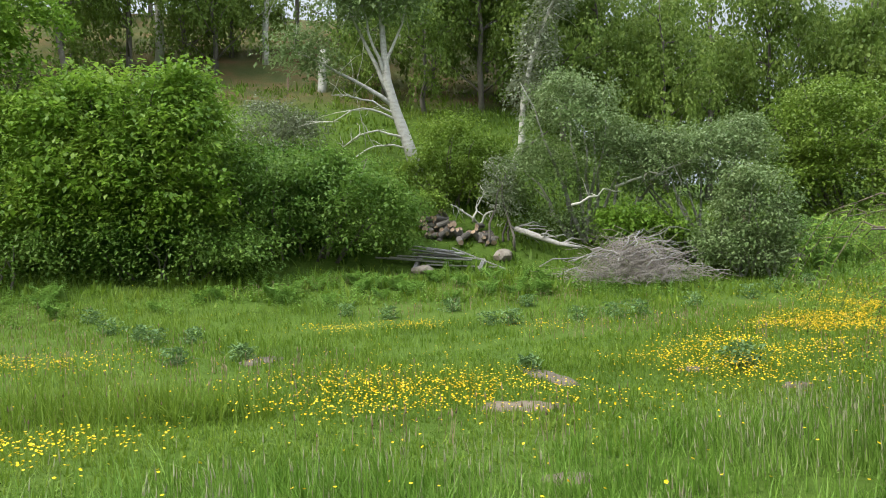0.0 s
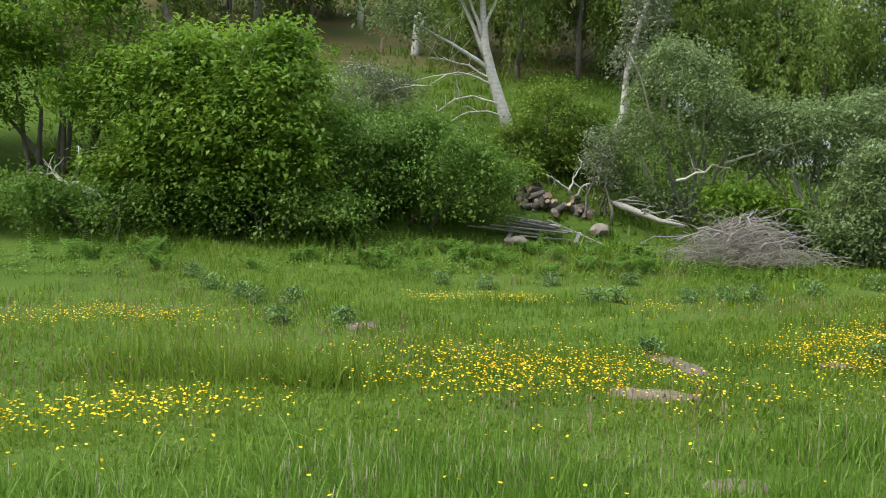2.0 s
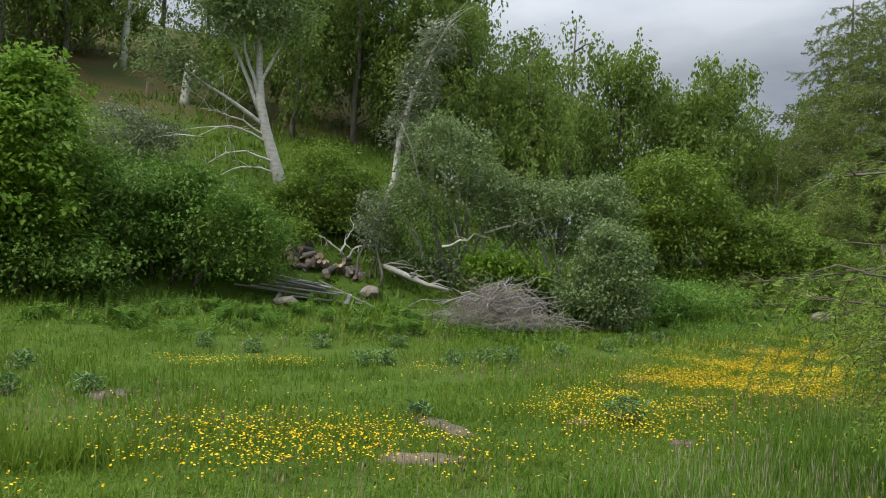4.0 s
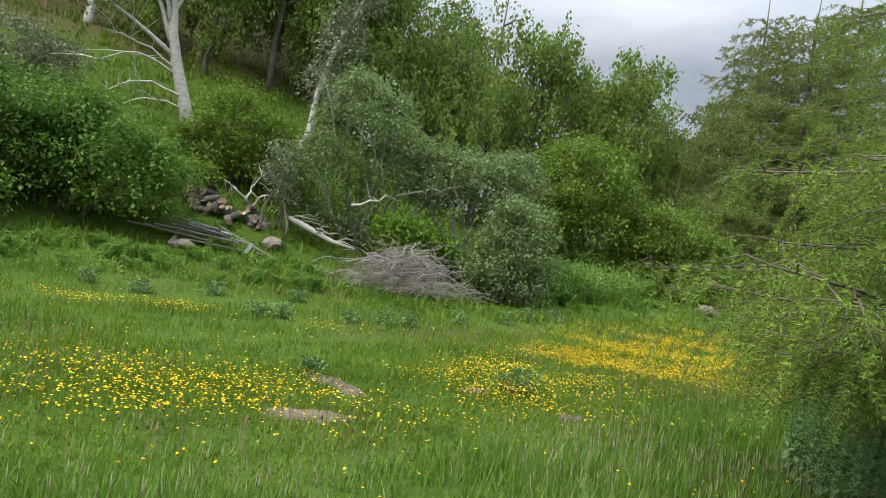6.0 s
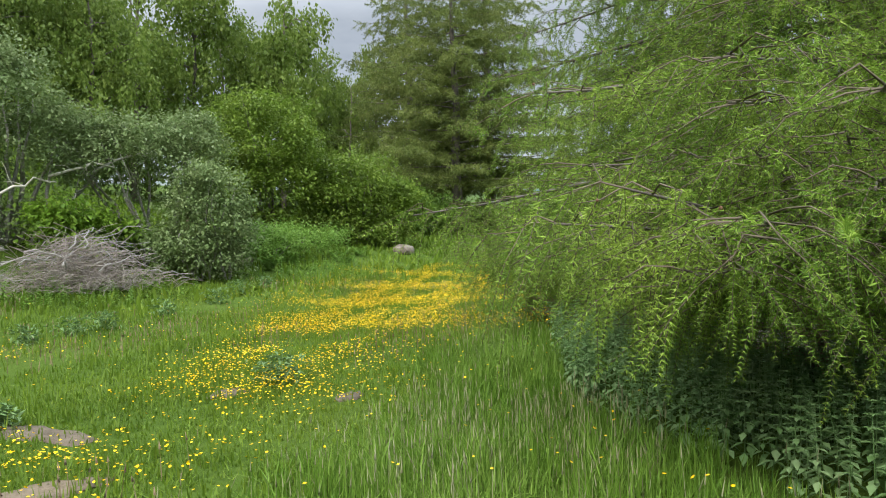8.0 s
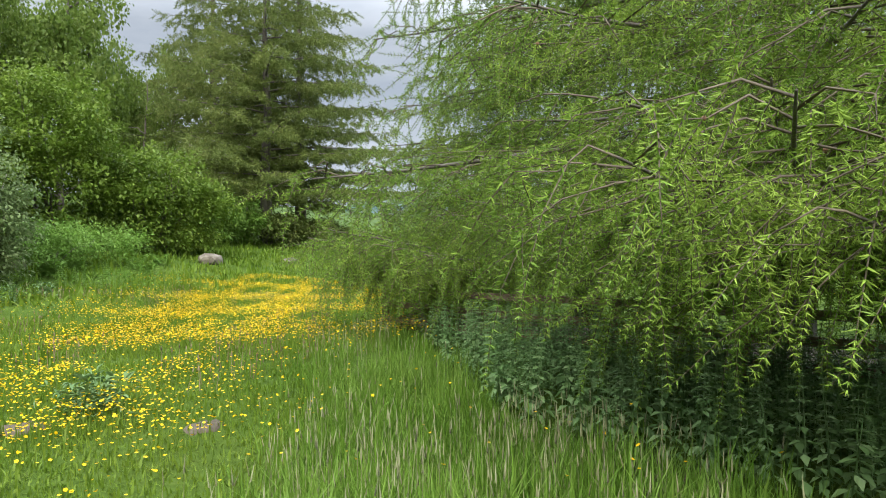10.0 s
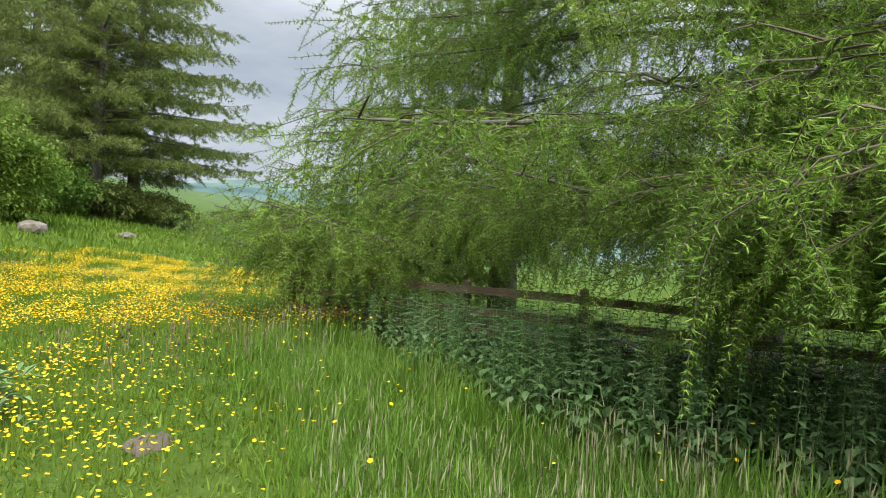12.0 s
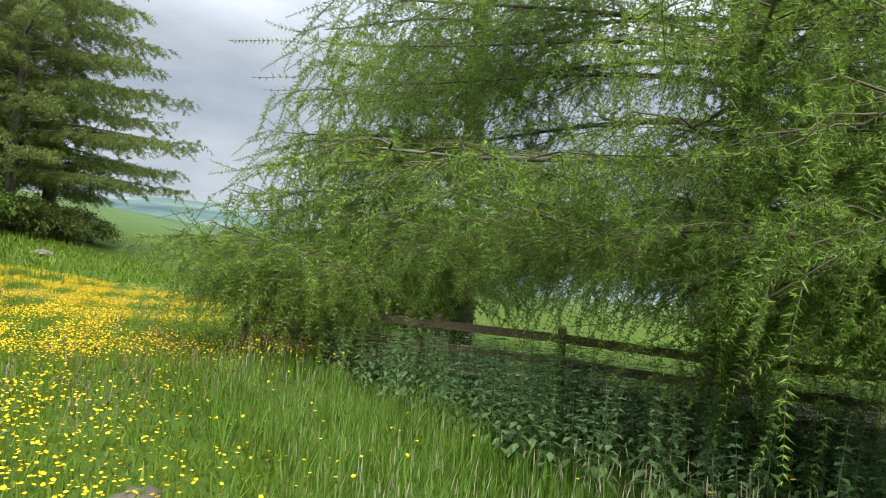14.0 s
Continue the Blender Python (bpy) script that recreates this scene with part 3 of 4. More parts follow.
for i in range(34):
    fx = rng.uniform(-13, 3.0)
    fy = 14 + 0.25 * fx + rng.uniform(6.2, 9.3)
    make_fern(fx, fy, rng.uniform(0.38, 0.62))
for i in range(10):
    fx = rng.uniform(10, 20)
    make_fern(fx, 14 + 0.25 * fx + rng.uniform(8.5, 12), rng.uniform(0.5, 0.8))


# ---- shrubs ----
def make_shrub(name, x, y, label, blobs, leaves, size, mat, bark=None, stems=7, clump=0.24, per=14, category="shrub", core=0.25, skirt=True):
    """Blobs are relative to the foot: (dx, dy, dz, rx, ry, rz)."""
    z = gz(x, y)
    t = thing(name, x, y, z, label, category)
    top = max(b[2] for b in blobs)
    for i in range(stems):
        b = blobs[i % len(blobs)]
        e = (b[0] + rng.normal(0, b[3] * 0.4), b[1] + rng.normal(0, b[4] * 0.4), b[2] + b[5] * rng.uniform(0.1, 0.8))
        s0 = (b[0] * 0.25 + rng.normal(0, 0.3), b[1] * 0.25 + rng.normal(0, 0.2), -0.25)
        P = bent(s0, e, 7, 0.15, 0.08)
        soup("stem", [tube(P, np.linspace(0.035 + 0.012 * top, 0.012, 7), 5)], bark or M_BARK, t)
    lobes = list(blobs)
    if skirt and category == "shrub":
        lobes += [(b[0], b[1] - 0.25, 0.55, b[3] * 0.8, b[4] * 0.8, 0.75) for b in blobs if 0.9 < b[2] < 4.5 and b[3] > 1.0]
    for b in blobs:
        for k in range(11):
            u = rng.normal(size=3)
            u /= np.linalg.norm(u)
            u[2] = abs(u[2]) * 0.9 - 0.15
            g = rng.uniform(0.15, 0.42)
            o = 1.2 - 0.7 * g + rng.normal(0, 0.06)
            lobes.append((b[0] + u[0] * b[3] * o, b[1] + u[1] * b[4] * o, b[2] + u[2] * b[5] * o, b[3] * g, b[4] * g, b[5] * g))
    V, T = leaf_cloud(lobes, int(leaves * 1.95), size * 0.98, clump * 0.9, per, core=core)
    keep = V[:, 2].reshape(-1, 4).min(1) > -0.05
    Q = V.reshape(-1, 4, 3)[keep].reshape(-1, 3)
    soup("crown", [(Q, (LEAF[1][None] + 4 * np.arange(len(Q) // 4)[:, None, None]).reshape(-1, 3))], mat, t)
    return t


make_shrub("maple_bush", -11.2, 24.4, "large dense green maple bush with lobed leaves", [(0.4, 0, 3.9, 2.8, 2.3, 2.1), (-2.8, -0.4, 3.3, 2.3, 2.0, 2.0), (2.4, -0.6, 3.0, 1.9, 1.7, 1.8), (0, -1.4, 2.0, 3.2, 1.6, 1.5), (-1.0, -1.6, 0.9, 3.0, 1.2, 1.1), (2.0, -1.4, 1.0, 2.2, 1.2, 1.1), (2.3, -0.3, 5.0, 1.1, 1.1, 1.0), (-1.4, 0.3, 4.9, 1.3, 1.3, 1.0)], 21000, 0.20, M_LEAF, stems=12, clump=0.27)
make_shrub("bramble_thicket", -4.6, 25.0, "rounded thicket of dark green bramble and elder", [(0, 0, 1.5, 2.6, 1.6, 1.7), (2.0, -0.2, 1.2, 1.7, 1.3, 1.4), (-2.2, -0.3, 1.9, 2.0, 1.5, 2.0), (-0.6, 0.8, 2.6, 2.2, 1.2, 1.3)], 11000, 0.15, M_LEAF_D, stems=8)
make_shrub("bramble_thicket", -9.0, 22.4, "low green thicket at the meadow edge", [(0, 0, 0.8, 2.2, 1.0, 1.1), (-2.4, 0.1, 0.9, 1.8, 1.0, 1.2), (2.2, 0.4, 0.7, 1.5, 0.9, 0.9)], 6500, 0.13, M_LEAF_D, stems=6)
make_shrub("bramble_thicket", -13.6, 21.6, "low green thicket at the meadow edge", [(0, 0, 0.6, 1.9, 1.0, 1.0), (-2.6, -0.3, 0.8, 2.0, 1.0, 1.2)], 3800, 0.13, M_LEAF_D, stems=5)
make_shrub("bramble_thicket", -6.6, 28.2, "green thicket climbing the bank below the slope", [(0, 0, 1.0, 2.4, 1.4, 1.3), (2.6, 0.4, 0.9, 2.0, 1.2, 1.2), (-2.4, 0.6, 1.2, 2.0, 1.3, 1.5)], 6500, 0.15, M_LEAF_D, stems=5)
make_shrub("ash_tree", -17.2, 24.5, "leafy green tree at the dark end of the hedge", [(0, 0, 5.2, 2.8, 2.4, 3.0), (-2.2, 0, 3.6, 2.2, 2.0, 2.2), (1.6, 0.6, 7.2, 2.0, 1.8, 1.8)], 9000, 0.19, M_LEAF, stems=8, category="tree")
make_shrub("ash_tree", -21.5, 23.5, "leafy green tree at the dark end of the hedge", [(0, 0, 4.8, 2.8, 2.4, 3.2), (-2.2, 0, 3.2, 2.2, 2.0, 2.4), (0.6, -0.6, 2.0, 2.6, 1.8, 1.8)], 7000, 0.19, M_LEAF, stems=8, category="tree")
make_shrub("hawthorn", -8.6, 33.5, "hawthorn with white blossom on the bank", [(0, 0, 1.3, 1.6, 1.2, 1.2), (1.6, 0, 1.0, 1.2, 1.0, 0.9)], 2600, 0.14, M_SILVER, stems=5)
make_shrub("young_alder", 0.1, 30.0, "light green rounded shrub below the slope", [(0, 0, 1.9, 1.6, 1.3, 1.9), (1.1, 0.1, 1.2, 1.3, 1.1, 1.3), (-1.0, 0, 1.0, 1.2, 1.0, 1.2)], 6500, 0.14, M_HAZEL, stems=7, clump=0.2)
make_shrub("young_alder", -0.9, 27.4, "small yellow-green sapling behind the log heap", [(0, 0, 0.9, 0.7, 0.5, 0.6)], 900, 0.12, M_HAZEL, stems=3, clump=0.13)
make_shrub("young_willow", 1.8, 27.0, "thin pale-leaved willow sapling", [(0, 0, 2.0, 0.6, 0.5, 1.3), (0.25, 0, 1.1, 0.5, 0.4, 0.7)], 700, 0.11, M_SILVER, stems=4, clump=0.14, per=7)
make_shrub("sallow_bush", 5.2, 28.0, "broad grey-green sallow with windblown leaves", [(-0.4, 0, 4.0, 2.0, 1.7, 2.3), (1.6, 0, 2.6, 2.4, 1.6, 1.8), (-1.8, 0.3, 2.2, 1.6, 1.4, 1.7), (-0.9, 0.3, 5.6, 0.9, 0.9, 1.1)], 13500, 0.13, M_SALLOW, M_DEADWOOD, stems=11, clump=0.22)
make_shrub("sallow_bush", 9.6, 27.2, "broad grey-green sallow with windblown leaves", [(-0.2, 0, 3.1, 2.3, 1.7, 1.9), (1.1, 0, 3.9, 1.2, 1.2, 1.5), (-1.8, 0, 3.4, 1.3, 1.2, 1.3)], 9500, 0.13, M_SALLOW, M_DEADWOOD, stems=9, clump=0.22)
make_shrub("sallow_bush", 10.0, 24.7, "silvery flowering sallow beside the brush pile", [(0, 0, 1.3, 1.6, 1.2, 1.4), (0.3, 0, 2.4, 1.15, 1.0, 1.3), (-0.4, -0.2, 0.8, 1.5, 1.1, 0.9)], 8500, 0.12, M_SALLOW, M_DEADWOOD, stems=8, clump=0.2)
make_shrub("elder_bush", 6.3, 26.0, "fresh green elder shoots behind the brush pile", [(0, 0, 1.2, 1.1, 0.7, 0.8), (1.3, 0.3, 1.0, 0.9, 0.7, 0.7)], 2000, 0.17, M_LEAF, stems=5)
make_shrub("bramble_thicket", 13.8, 28.6, "low bramble bank spilling onto the grass", [(0, 0, 0.5, 2.2, 1.5, 0.9), (3.0, 1.2, 0.5, 2.2, 1.5, 0.8), (-1.4, -0.8, 0.3, 1.4, 1.2, 0.7)], 6500, 0.12, M_FERN, stems=5)
make_shrub("hazel_bush", 18.6, 34.4, "large domed bright green hazel bush", [(-0.8, 0, 4.3, 2.9, 2.4, 3.1), (-0.6, -0.3, 2.4, 3.0, 2.2, 2.0), (-2.6, -0.3, 2.6, 1.8, 1.6, 1.8)], 13500, 0.19, M_HAZEL, stems=10, clump=0.3)
make_shrub("hazel_bush", 22.9, 33.4, "broad bright green hazel bush", [(-0.2, 0, 2.9, 2.7, 2.0, 1.9), (1.3, 0, 1.9, 2.4, 1.8, 1.6), (-1.9, -0.2, 1.7, 1.8, 1.6, 1.5)], 11000, 0.19, M_HAZEL, stems=10, clump=0.3)


# ---- trees ----
def make_birch(name, label, height, spreadw, seed_shift, leaves=10500, size=0.25):
    """Weeping birch: leaning trunk, rising limbs, hanging leaf curtains."""
    t = thing(name, 0, 0, 0, label, "tree", "birches on the hill")
    lean = rng.normal(0, 0.5, 2)
    trunk = bent((0, 0, -0.6), (lean[0], lean[1], height * 0.93), 9, 0, 0.12)
    soup("trunk", [tube(trunk, np.linspace(0.012 * height + 0.03, 0.03, 9), 7)], M_BARK, t, True)
    blobs = []
    for i in range(17):
        f = rng.uniform(0.16, 0.93)
        p = trunk[int(f * 8)]
        a = i * 2.4 + seed_shift
        L = spreadw * (1.15 - 0.75 * f) * rng.uniform(0.7, 1.1)
        e = p + np.array((L * math.cos(a), L * math.sin(a), L * rng.uniform(0.25, 0.8)))
        soup("limb", [tube(bent(p, e, 6, 0.2, 0.08), np.linspace(0.07, 0.015, 6), 5)], M_BARK, t)
        r = rng.uniform(0.75, 1.25) * spreadw * 0.32
        blobs.append((e[0], e[1], e[2], r, r, r * 0.95))
        m = p + (e - p) * 0.6
        blobs.append((m[0], m[1], m[2] - 0.4, r * 0.85, r * 0.85, r * 0.9))
    blobs.append((trunk[-1][0], trunk[-1][1], height * 0.9, spreadw * 0.26, spreadw * 0.26, height * 0.08))
    soup("crown", [leaf_cloud(blobs, leaves, size, 0.28, 16, droop=0.55, core=0.3)], M_BIRCH, t)
    return t


birches = [make_birch("birch_tree", "tall weeping birch with dull green crown on the hillside", 14, 4.2, 0.0),
           make_birch("birch_tree", "tall weeping birch with dull green crown on the hillside", 13, 3.6, 1.1),
           make_birch("birch_tree", "tall weeping birch with dull green crown on the hillside", 15, 4.6, 2.3),
           make_birch("birch_tree", "tall slender birch with gaps in its crown", 15, 3.0, 0.7, 5600)]
SPOTS = [(-31, 40, 1, 1.0), (-26, 47, 0, 1.0), (-20, 44, 2, 1.0), (-15.5, 50, 1, 1.0), (-11.5, 53, 0, 1.05), (-5.5, 52, 2, 0.95), (-1.0, 47, 0, 0.95), (2.5, 52, 2, 1.0), (4.5, 44.5, 1, 1.0), (7.5, 48, 0, 1.1), (10.5, 52, 2, 1.15), (12.6, 46, 1, 1.1), (15.5, 57, 3, 1.15), (19.2, 55, 3, 1.35), (22.5, 60, 1, 1.4), (25.2, 56, 0, 1.3), (28.5, 60, 2, 1.25), (31.5, 55, 1, 1.4), (34.5, 60, 0, 1.35), (39, 62, 3, 1.3), (43, 64, 1, 1.3), (48, 63, 2, 1.2), (36, 52, 3, 0.8), (53, 58, 0, 1.2), (-22.5, 41, 0, 1.0), (-18, 48, 1, 1.0), (-15, 45.5, 2, 0.9), (-4.2, 44, 1, 0.95), (-1.5, 41.5, 0, 0.85), (1.8, 43, 2, 0.95), (6.5, 42, 0, 0.9), (9.5, 44, 1, 1.0), (12, 41, 2, 0.8), (-28, 36, 2, 0.9), (-9, 58, 2, 1.0)]
for i, (bx, by, k, sc) in enumerate(SPOTS):
    m = pose(bx, by, gz(bx, by), 0, 0, 47 * i) @ Matrix.Scale(sc, 4)
    ob = copy_thing(birches[k], Matrix())
    ob.matrix_basis = m
for i, b in enumerate(birches):
    bx, by = (-36 + 5 * i, 55 + 3 * i)
    b.matrix_basis = pose(bx, by, gz(bx, by))


def make_pale_tree():
    """Old leaning birch with a bleached forked trunk and a thin grey crown."""
    x, y = -1.5, 33.0
    z = gz(x, y)
    t = thing("leaning_birch", x, y, z, "old leaning birch with bleached trunk and sparse grey-green crown", "tree")
    t.rotation_euler = (0, radians(-5), 0)
    trunk = np.array([(0, 0, -0.4), (-0.35, 0, 1.3), (-0.75, 0, 3.0), (-0.95, 0, 4.3), (-0.95, 0.1, 6.0), (-0.85, 0.1, 8.0), (-0.6, 0.1, 9.6)])
    soup("trunk", [tube(trunk, [0.36, 0.28, 0.24, 0.2, 0.15, 0.09, 0.04], 8)], M_PALE, t, True)
    arms = [((-0.9, 0, 3.6), (-1.9, 0.1, 6.2), (-2.6, 0.2, 8.8), 0.13), ((-0.75, 0, 3.1), (-2.7, -0.2, 4.9), (-5.0, -0.3, 6.2), 0.12),
            ((-0.95, 0, 4.4), (-1.5, -0.3, 6.0), (-1.7, -0.4, 8.6), 0.10), ((-0.95, 0, 4.9), (-0.1, 0.2, 6.6), (0.7, 0.2, 8.8), 0.09),
            ((-0.6, 0, 2.4), (-2.0, -0.6, 3.6), (-3.5, -0.9, 2.6), 0.06), ((-0.4, 0, 1.5), (-1.9, -0.5, 2.5), (-3.2, -0.8, 1.5), 0.06),
            ((-0.3, 0, 1.1), (-1.6, -0.7, 1.8), (-3.0, -1.0, 0.7), 0.05), ((-0.6, 0, 2.6), (-1.8, -0.2, 3.8), (-3.6, -0.4, 3.9), 0.06)]
    blobs = []
    for a, b, c, r in arms:
        a, b, c = np.array(a), np.array(b), np.array(c)
        s = np.linspace(0, 1, 8)[:, None]
        P = a * (1 - s) ** 2 + 2 * b * s * (1 - s) + c * s ** 2 + rng.normal(0, 0.04, (8, 3))
        soup("limb", [tube(P, np.linspace(r, 0.02, 8), 6)], M_PALE, t, True)
        twigs = []
        for k in range(9):
            q = P[int(rng.integers(3, 8))]
            e = q + rng.normal(0, 0.75, 3) + np.array((-0.1, 0, 0.2))
            twigs.append(tube(bent(q, e, 4, 0.05, 0.05), np.linspace(0.02, 0.006, 4), 3))
        tagged(soup("twigs", twigs, M_PALE, t), kind="stuff")
        if c[2] > 5.5:
            blobs += [(c[0], c[1], c[2], 1.2, 1.0, 1.3), (c[0] * 0.7 - 0.3, c[1], c[2] - 1.0, 1.0, 0.9, 1.0)]
    blobs += [(-0.6, 0, 9.3, 1.5, 1.2, 1.2), (-2.2, 0, 8.0, 1.8, 1.2, 1.5), (0.4, 0, 7.4, 1.0, 0.9, 1.2), (-4.4, 0, 6.0, 1.1, 0.9, 0.8)]
    soup("crown", [leaf_cloud(blobs, 9000, 0.19, 0.3, 10, core=0.5)], M_SALLOW, t)


make_pale_tree()


def make_slanted_birch():
    x, y = 2.3, 31.0
    z = gz(x, y)
    t = thing("slanted_birch", x, y, z, "thin slanting birch with half-bare windblown top", "tree")
    P = np.array([(0, 0, -1.4), (0.1, 0, 0.6), (0.75, 0, 2.3), (0.85, 0, 4.0), (1.3, 0, 6.0), (2.1, 0, 8.0), (2.9, 0, 9.6)])
    soup("trunk", [tube(P, [0.24, 0.2, 0.16, 0.12, 0.1, 0.06, 0.025], 7)], M_PALE, t, True)
    soup("limb", [tube(bent((0.5, 0, 1.7), (1.9, -0.2, 2.7), 5, 0.1, 0.05), np.linspace(0.1, 0.03, 5), 5)], M_BARK, t)
    tw = []
    for k in range(34):
        q = P[int(rng.integers(3, 7))] + rng.normal(0, 0.1, 3)
        tw.append(tube(bent(q, q + rng.normal(0, 0.7, 3) + np.array((0.4, 0, 0.3)), 4, 0.05, 0.05), np.linspace(0.016, 0.005, 4), 3))
    tagged(soup("twigs", tw, M_PALE, t), kind="stuff")
    soup("crown", [leaf_cloud([(1.6, 0, 6.2, 0.9, 0.8, 1.4), (2.3, 0, 8.3, 0.9, 0.8, 1.2), (1.0, 0, 4.4, 0.8, 0.7, 1.0)], 3600, 0.17, 0.24, 9, core=0.6)], M_SILVER, t)


make_slanted_birch()


def make_bare_trunk(x, y, h, r):
    t = thing("tree_trunk", x, y, gz(x, y), "weathered grey tree trunk standing on the slope", "tree trunk")
    soup("trunk", [tube(bent((0, 0, -0.4), (0.2, 0, h), 6, 0, 0.05), np.linspace(r, r * 0.7, 6), 8)], M_PALE, t, True)
    soup("limb", [tube(bent((0.1, 0, h * 0.55), (0.9, 0, h * 0.95), 4, 0, 0.05), np.linspace(r * 0.45, r * 0.15, 4), 6)], M_PALE, t, True)


make_bare_trunk(-8.0, 44.0, 2.6, 0.3)
make_bare_trunk(-12.8, 49.0, 5.0, 0.24)
make_bare_trunk(-19.4, 47.0, 6.0, 0.3)


# ---- larches ----
def shoot(length, seedk, needle=0.052, gap=0.036, tufts=8, wide=0.075, hang=0.8):
    """A larch shoot: thin stem that hangs and lifts at its tip, bristling with needles that point forward."""
    g = np.random.default_rng(seedk)
    n = max(6, int(length / gap))
    s = np.linspace(0, 1, n)
    sw = g.normal(0, 0.10, 2)
    P = np.stack([length * ((1 - hang) * 1.4 * s + 0.25 * s ** 0.8 + sw[0] * s ** 2), length * sw[1] * s, -length * hang * (0.2 * s + 1.1 * s ** 1.4 - 0.35 * s ** 3)], -1)
    V, T = tube(P[[0, n // 3, 2 * n // 3, n - 1]], np.linspace(0.004, 0.0016, 4), 3)
    idx = np.repeat(np.arange(n), tufts)
    m = len(idx)
    d = np.gradient(P, axis=0)
    d /= np.linalg.norm(d, axis=1)[:, None]
    q = g.normal(size=(m, 3))
    q -= (q * d[idx]).sum(1)[:, None] * d[idx]
    q /= np.linalg.norm(q, axis=1)[:, None]
    f = q + d[idx] * g.uniform(0.1, 1.1, m)[:, None]
    f /= np.linalg.norm(f, axis=1)[:, None]
    sd = np.cross(f, g.normal(size=(m, 3)))
    sd /= np.linalg.norm(sd, axis=1)[:, None]
    up = np.cross(sd, f)
    nd = (np.array([(-wide, 0, 0), (wide, 0, 0), (0, 1, 0)]), np.array([(0, 1, 2)]))
    W, U = spread(nd, P[idx], np.stack([sd, f, up], -1), needle * g.uniform(0.7, 1.25, m) * (1 - 0.45 * s[idx] ** 3))
    return (V, T), (W, U)


SHORT_SHOOTS = [shoot(L, 80 + i, 0.075, 0.042, 5, 0.13, 0.6) for i, L in enumerate((0.14, 0.18, 0.22, 0.26, 0.3))]
SHOOTS = [shoot(L, 50 + i, hang=h) for i, (L, h) in enumerate(((0.28, 0.25), (0.36, 0.45), (0.46, 0.6), (0.6, 0.8), (0.8, 0.92)))]


def make_larch(x, y, label, height, radius, limbs, low, step, shoot_step, group, mat, needle_scale=1.0, droopy=0.12, cones=False, power=1.15, sector=None, reach=0.74, kit=None, clear=1.35):
    z = gz(x, y)
    t = thing("larch_tree", x, y, z, label, "tree", group)
    trunk = bent((0, 0, -0.5), (0.1, 0.05, height), 10, 0, 0.05)
    r0 = 0.018 * height + 0.08
    soup("trunk", [tube(trunk, np.linspace(r0, 0.03, 10), 9)], M_BARK, t, True)
    twigs, pos, ang, kinds, inner = [], [], [], [], []
    for i in range(limbs):
        facing = sector is None or i % 6
        f = (i + rng.random() * 0.6) / limbs
        a = i * 2.399 + rng.normal(0, 0.15)
        near = 0.0
        if sector:
            if facing:
                a = sector[0] + (sector[1] - sector[0]) * ((i * 0.618 + rng.normal(0, 0.03)) % 1)
                if i % 5 in (1, 3):
                    a = sector[2] + rng.normal(0, sector[3] * 0.5)
            near = math.exp(-((a - sector[2]) / sector[3]) ** 2)
        h = low + (height * 0.94 - low) * f ** power
        h -= near * min(0.75, 0.45 * (h - 0.9))
        L = radius * (1 - 0.86 * max(0, h - low) / (height - low)) * rng.uniform(0.82, 1.08)
        if not sector:
            L = radius * (1 - 0.9 * (max(0, h - low) / (height - low)) ** 1.7) * rng.uniform(0.66, 1.08)
        if sector:
            short = reach if h < 2.4 else 0.9
            L *= short + (1 - short) * near
        n = 9
        s = np.linspace(0, 1, n)
        P = np.stack([L * s * math.cos(a), L * s * math.sin(a), h + L * (0.10 * s - (droopy + 0.10) * s ** 2 + 0.10 * s ** 4)], -1)
        floor = terrain(P[:, 0] + x, P[:, 1] + y) - z + clear - 0.2 * near + rng.uniform(0, 0.9) * s
        P[:, 2] = np.maximum(P[:, 2], floor)
        soup("limb", [tube(P, np.linspace(0.012 + 0.007 * L, 0.006, n), 6)], M_BARK, t, True)
        d = (0.3 if sector else 0.14) * L
        side = 1
        while d < L:
            q = np.array([np.interp(d / L, s, P[:, c]) for c in range(3)])
            bl = min(1.5, 0.42 * (L - d) + 0.45) * rng.uniform(0.7, 1.15)
            ba = a + side * rng.uniform(0.65, 1.2)
            side = -side
            e = q + np.array((bl * math.cos(ba), bl * math.sin(ba), -bl * rng.uniform(0.0, 0.55)))
            B = bent(q, e, 4, 0.07, 0.03)
            twigs.append(tube(B, np.linspace(0.009, 0.003, 4), 3))
            k = max(2, int(bl / shoot_step))
            for u in np.linspace(0.12, 1.0, k):
                pos.append([np.interp(u, np.linspace(0, 1, 4), B[:, c]) for c in range(3)])
                ang.append(ba + rng.normal(0, 1.0))
                kinds.append(int(rng.choice(5, p=(0.12, 0.16, 0.2, 0.26, 0.26))))
            d += step * rng.uniform(0.7, 1.3) * (1 if facing else 2.5)
        if sector:
            for u in rng.uniform(0.12, 0.8, int(L * 12)):
                inner.append([np.interp(u, s, P[:, c]) + rng.normal(0, 0.22) for c in range(3)])
    pos, ang, kinds = np.array(pos), np.array(ang), np.array(kinds)
    pieces, stems, kit = [], [], kit or SHOOTS
    if inner:
        inner = np.array(inner)
        inner[:, 2] = np.maximum(inner[:, 2], clear + 0.35)
        for k in range(5):
            q = inner[k::5]
            pieces.append(spread(SHOOTS[k % 3][1], q, rot_z(rng.uniform(0, 6.3, len(q))) @ rot_x(rng.normal(0, 0.5, len(q))), needle_scale * rng.uniform(0.8, 1.2, len(q))))
